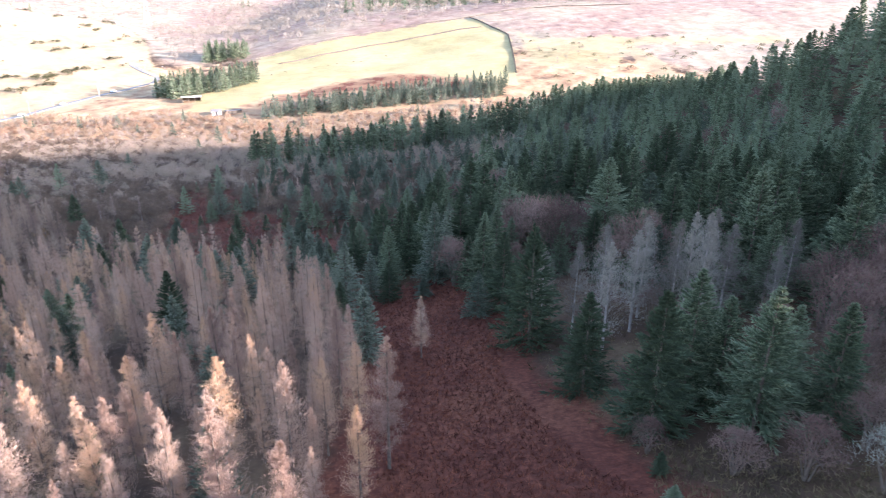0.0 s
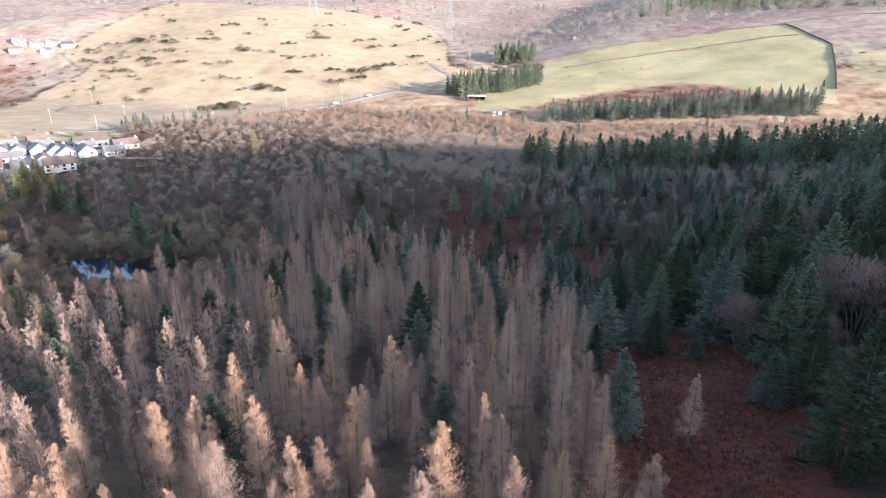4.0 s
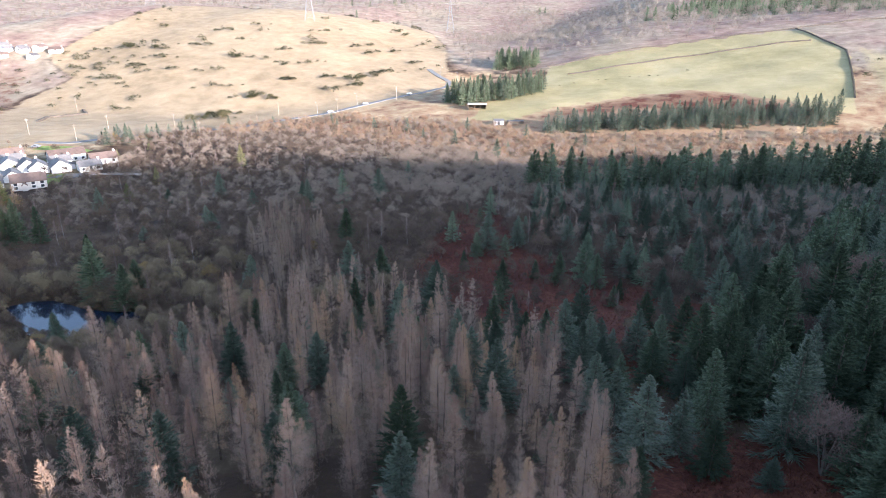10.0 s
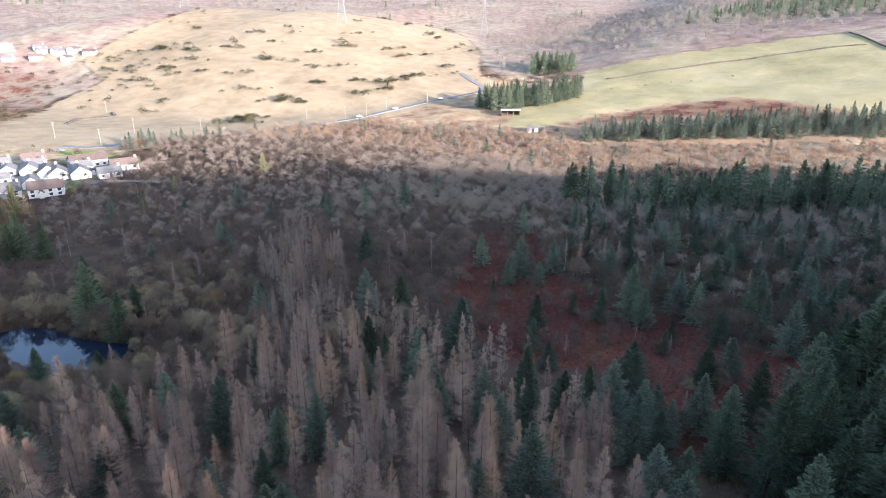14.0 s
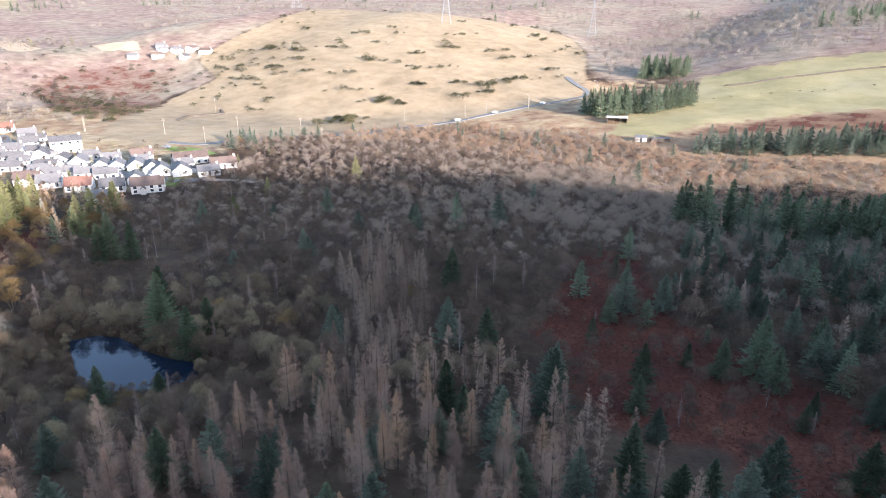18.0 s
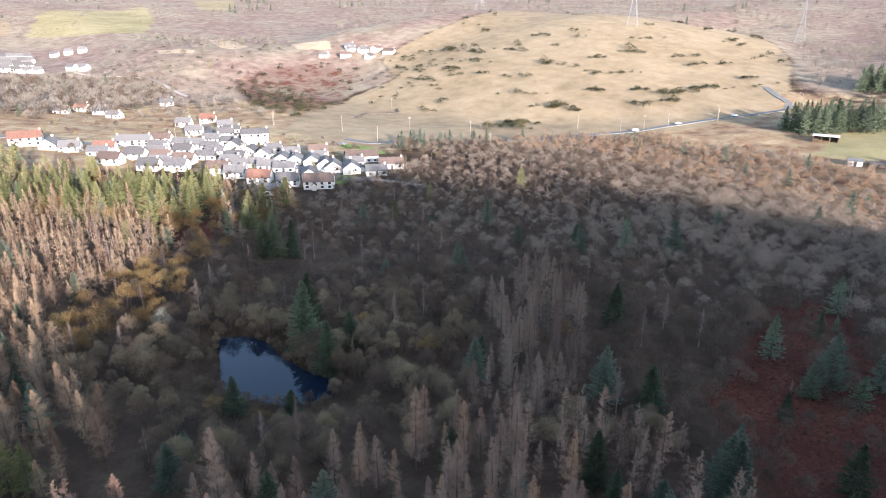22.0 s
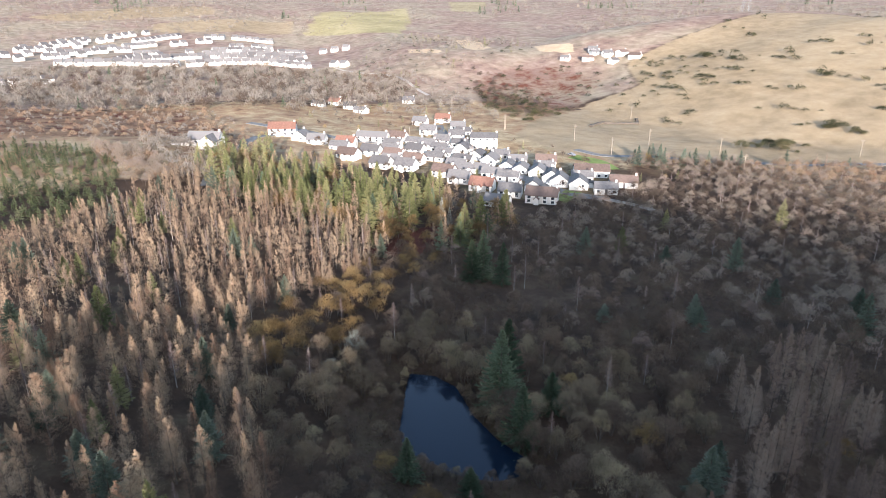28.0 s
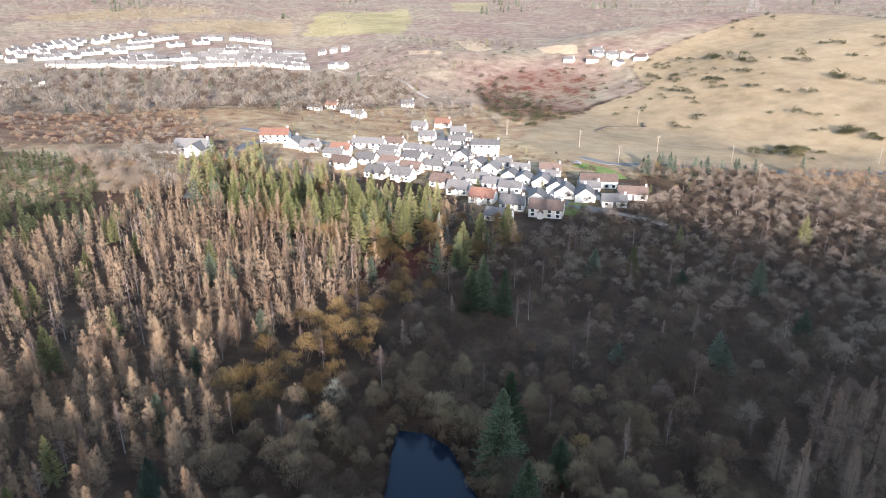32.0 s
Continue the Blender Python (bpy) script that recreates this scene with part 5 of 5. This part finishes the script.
ribbon("road", [(-372, 184), (-392, 140), (-412, 118), (-440, 90)], 5, ASPHALT, "upper village street", .3)
ribbon("road", [(-300, 68), (-330, 72), (-358, 80), (-395, 92), (-412, 118)], 5, ASPHALT, "farm lane and yard of dark asphalt", .25)
ribbon("road", [(-760, 190), (-700, 200), (-640, 232), (-560, 236)], 3, GRAVEL, "narrow road towards the town", .3)
ribbon("lawn", [(-262, 196), (-272, 208)], 7, LAWN, "bright garden lawn behind a hedge", .28, "lawn")
ribbon("lawn", [(-300, 243), (-318, 246), (-330, 240)], 9, LAWN, "bright verge of mown grass by the road", .22, "lawn")


def stone_wall(points, height, width, label):
    """A rough wall of stones with an uneven top."""
    p = along(points, 2.0)
    rng = np.random.default_rng(3)
    pieces = []
    for a, b in zip(p, p[1:]):
        m, d = (a + b) / 2, b - a
        v, t = box(-np.linalg.norm(d) / 2 - .05, np.linalg.norm(d) / 2 + .05, -width / 2, width / 2, -1.0, height)
        v = v + rng.normal(0, .09, v.shape)
        c, s = d / np.linalg.norm(d)
        g = float(ground(*m))
        pieces.append((np.stack([v[:, 0] * c - v[:, 1] * s + m[0], v[:, 0] * s + v[:, 1] * c + m[1], v[:, 2] + g], 1), t))
    return tagged(new("field_wall", mesh_of("field_wall", *joined(pieces), [STONE])), label, "wall")


stone_wall([(27, 692), (44, 652), (59, 612), (58, 560), (55, 498)], .9, .8, "dark dry-stone wall climbing beside the pasture")
stone_wall([(-139, 563), (-95, 590), (-55, 612), (0, 636), (37, 648)], .9, .8, "low broken stone wall across the pasture")
stone_wall([(-165, 592), (-106, 636), (-40, 670), (27, 694), (90, 722), (200, 735)], .9, .8, "stone wall along the pasture's upper edge")
stone_wall([(-415, 300), (-430, 318), (-428, 345), (-440, 352)], 1.2, 1.6, "short dark field wall at the foot of the hill")


def beam(a, b, r):
    a, b = np.array(a, float), np.array(b, float)
    d = (b - a) / np.linalg.norm(b - a)
    s = np.cross(d, (0.3, 0.5, 0.81))
    s /= np.linalg.norm(s)
    q = np.cross(d, s)
    v = np.array([e + r * k for e in (a, b) for k in (s, q, -s, -q)])
    t = []
    for i in range(4):
        j = (i + 1) % 4
        t += [(i, j, j + 4), (i, j + 4, i + 4)]
    return v, np.array(t)


def pylon(h):
    ob = tagged(new("pylon"), "tall grey steel lattice power pylon with three cross-arms", "pylon", "power pylons")
    foot, waist = h * .11, h * .028

    def half(z):
        return foot + (waist - foot) * min(1, z / (h * .62)) if z < h * .62 else waist * (1 - .75 * (z - h * .62) / (h * .38))
    levels = [0, .16, .30, .42, .53, .62, .70, .78, .86, .93, 1.0]
    for sx in (-1, 1):
        for sy in (-1, 1):
            rise = [(sx * half(f * h), sy * half(f * h), f * h - (1 if f == 0 else 0)) for f in levels]
            part("leg", stem(rise, [.16] * len(rise), 4), STEEL, ob)
    web = []
    for a, b in zip(levels, levels[1:]):
        p, q = half(a * h), half(b * h)
        for s in (-1, 1):
            web += [beam((-p, s * p, a * h), (q, s * q, b * h), .05), beam((p, s * p, a * h), (-q, s * q, b * h), .05),
                    beam((s * p, -p, a * h), (s * q, q, b * h), .05), beam((s * p, p, a * h), (s * q, -q, b * h), .05),
                    beam((-q, s * q, b * h), (q, s * q, b * h), .05), beam((s * q, -q, b * h), (s * q, q, b * h), .05)]
    part("bracing", joined(web), STEEL, ob)
    for z, w in ((.66, .15), (.78, .19), (.90, .14)):
        arm = part("cross_arm", joined([beam((s * waist * .5, y, z * h), (s * w * h, 0, z * h), .08) for s in (-1, 1) for y in (-waist, waist)] +
                                       [beam((s * waist * .4, 0, (z + .05) * h), (s * w * h, 0, z * h), .07) for s in (-1, 1)]), STEEL, ob)
        for s in (-1, 1):
            part("insulator", beam((s * w * h * .97, 0, z * h), (s * w * h * .97, 0, z * h - 3), .1), GLASS, arm)
    return ob


tower = pylon(46)
put(tower, -440, 638, 30)
again(tower, -700, 668, 30)
again(tower, -364, 840, 30)
again(tower, 60, 1010, 30)


def telegraph_pole(h, arms=1):
    ob = tagged(new("telegraph_pole"), "weathered wooden pole with a short cross-arm", "pole", "telegraph poles")
    part("pole", stem([(0, 0, -1), (0, 0, h)], [.2, .14], 6), POLE, ob)
    for k in range(arms):
        part("cross_arm", box(-1.1, 1.1, -.07, .07, h - .6 - .7 * k, h - .45 - .7 * k), POLE, ob)
    return ob


pole = telegraph_pole(9, 2)
put(pole, -413, 239, 20)
for x, y, turn in ((-416, 241, 20), (-444, 350, 60), (-498, 234, 10), (-368, 262, 30), (-330, 330, 70), (-300, 395, 60), (-268, 420, 50), (-243, 462, 40), (-219, 500, 30), (-330, 262, 10),
                   (-352, 300, 60), (-280, 300, 60), (-340, 190, 40), (-388, 172, 40)):
    again(pole, x, y, turn)

# ---- gardens: hedges, cars, sheds and small trees ----
def hedge(points, height, width, label):
    """A clipped hedge with a rough leafy skin."""
    rng = np.random.default_rng(int(abs(points[0][0])))
    p = along(points, 1.2)
    z = ground(p[:, 0], p[:, 1])
    n = len(p) * 60
    k = rng.integers(0, len(p), n)
    base = np.column_stack([p[k], z[k]]) + np.stack([rng.uniform(-.8, .8, n), rng.uniform(-width / 2, width / 2, n), rng.uniform(0, height, n)], 1)
    v, t = shoots(base, rng.normal(0, 1, (n, 3)) + np.array([0, 0, .4]), rng.uniform(.25, .5, n), rng.uniform(.12, .25, n), rng)
    return tagged(new("hedge", mesh_of("hedge", v, t, [PINE])), label, "hedge", "garden hedges")


for a, b in (((-258, 196), (-266, 207)), ((-300, 160), (-318, 152)), ((-322, 186), (-306, 192)), ((-350, 146), (-366, 150)), ((-288, 218), (-300, 222)), ((-342, 186), (-360, 182)), ((-270, 236), (-282, 240))):
    hedge([a, b], 1.6, 1.2, "clipped green garden hedge between the houses")


def car(paint, label):
    ob = tagged(new("car"), label, "car", "parked cars")
    side = [(-2.0, .35), (-2.05, .8), (-1.4, .92), (-.9, 1.4), (.7, 1.42), (1.35, .95), (2.0, .82), (2.05, .4)]
    v = np.array([(x, y * (.74 if z > 1 else .86), z) for y in (-1, 1) for x, z in side])
    m = len(side)
    t = []
    for i in range(m):
        j = (i + 1) % m
        t += [(i, j, j + m), (i, j + m, i + m)]
    for o in (0, m):
        t += [(o, o + i, o + i + 1) for i in range(1, m - 1)]
    body = part("body", (v, np.array(t)), paint, ob)
    for s in (-1, 1):
        part("side_window", box(-.95, .75, s * .70, s * .80, 1.0, 1.3), GLASS, body)
    for x in (-1.3, 1.3):
        for s in (-1, 1):
            a = np.arange(10) * 2 * np.pi / 10
            ring = np.stack([np.cos(a) * .32 + x, 0 * a, np.sin(a) * .32 + .32], 1)
            wv = np.concatenate([ring + (0, s * .68, 0), ring + (0, s * .9, 0)])
            wt = [q for i in range(10) for q in ((i, (i + 1) % 10, (i + 1) % 10 + 10), (i, (i + 1) % 10 + 10, i + 10))] + [(0, i, i + 1) for i in range(1, 9)] + [(10, 10 + i, 11 + i) for i in range(1, 9)]
            part("wheel", (wv, np.array(wt)), PAINT, ob)
    return ob


WHITE_PAINT = plain("white_car_paint", (0.62, 0.62, 0.62), (0.72, 0.72, 0.72), 2.0, 0.3, 0.5)
BLUE_PAINT = plain("blue_car_paint", (0.05, 0.10, 0.22), (0.07, 0.13, 0.27), 2.0, 0.3, 0.5)
GREY_PAINT = plain("grey_car_paint", (0.12, 0.12, 0.13), (0.18, 0.18, 0.19), 2.0, 0.3, 0.5)
cars = [car(WHITE_PAINT, "white parked car on the village street"), car(BLUE_PAINT, "blue parked car beside a house"), car(GREY_PAINT, "dark grey parked car on the village street")]
for k, (x, y, turn) in enumerate(((-283, 203.5, 20), (-289, 214, 60), (-312, 197, 15), (-327, 192.5, 25), (-340, 182, 0), (-356, 180, 10), (-363, 186, 50), (-352, 213, 60), (-296, 194.5, 15),
                                  (-388, 188, 30), (-392, 138, 60), (-360, 84, 40), (-356, 76, 120), (-272, 222, 30), (-331, 240, 20))):
    if k < 3:
        put(cars[k], x, y, turn, -.3)
    else:
        c = again(cars[(k * 7) % 3], x, y, turn)
        c.location.z += .3
for x, y, turn in ((-244, 485, 68), (-257.5, 441, 66), (-270, 414, 55)):
    c = again(cars[0], x, y, turn)
    c.location.z += .3
    tagged(c, "white vehicle on the valley road below the hill", "car", "parked cars")


def street_lamp(h):
    """A steel post with a curved arm and a flat lamp head."""
    ob = tagged(new("street_lamp"), "tall grey steel street lamp with a curved arm by the road", "street lamp", "road lamps")
    part("pole", stem([(0, 0, -1), (0, 0, h * .55), (0, 0, h * .9)], [.12, .09, .07], 8), STEEL, ob)
    bend = [(1.6 * (1 - math.cos(a)), 0, h * .9 + h * .1 * math.sin(a)) for a in np.linspace(0, math.pi / 2, 6)]
    part("arm", joined([beam(p, q, .06) for p, q in zip(bend, bend[1:])]), STEEL, ob)
    part("lamp_head", box(1.5, 2.3, -.15, .15, h - .1, h + .06), TIN, ob)
    return ob


lamp = street_lamp(8.4)
put(lamp, -225, 537, 200)
for x, y, turn in ((-242, 539, 20), (-248, 472, 160), (-262, 437, 160), (-276, 407, 150)):
    again(lamp, x, y, turn)
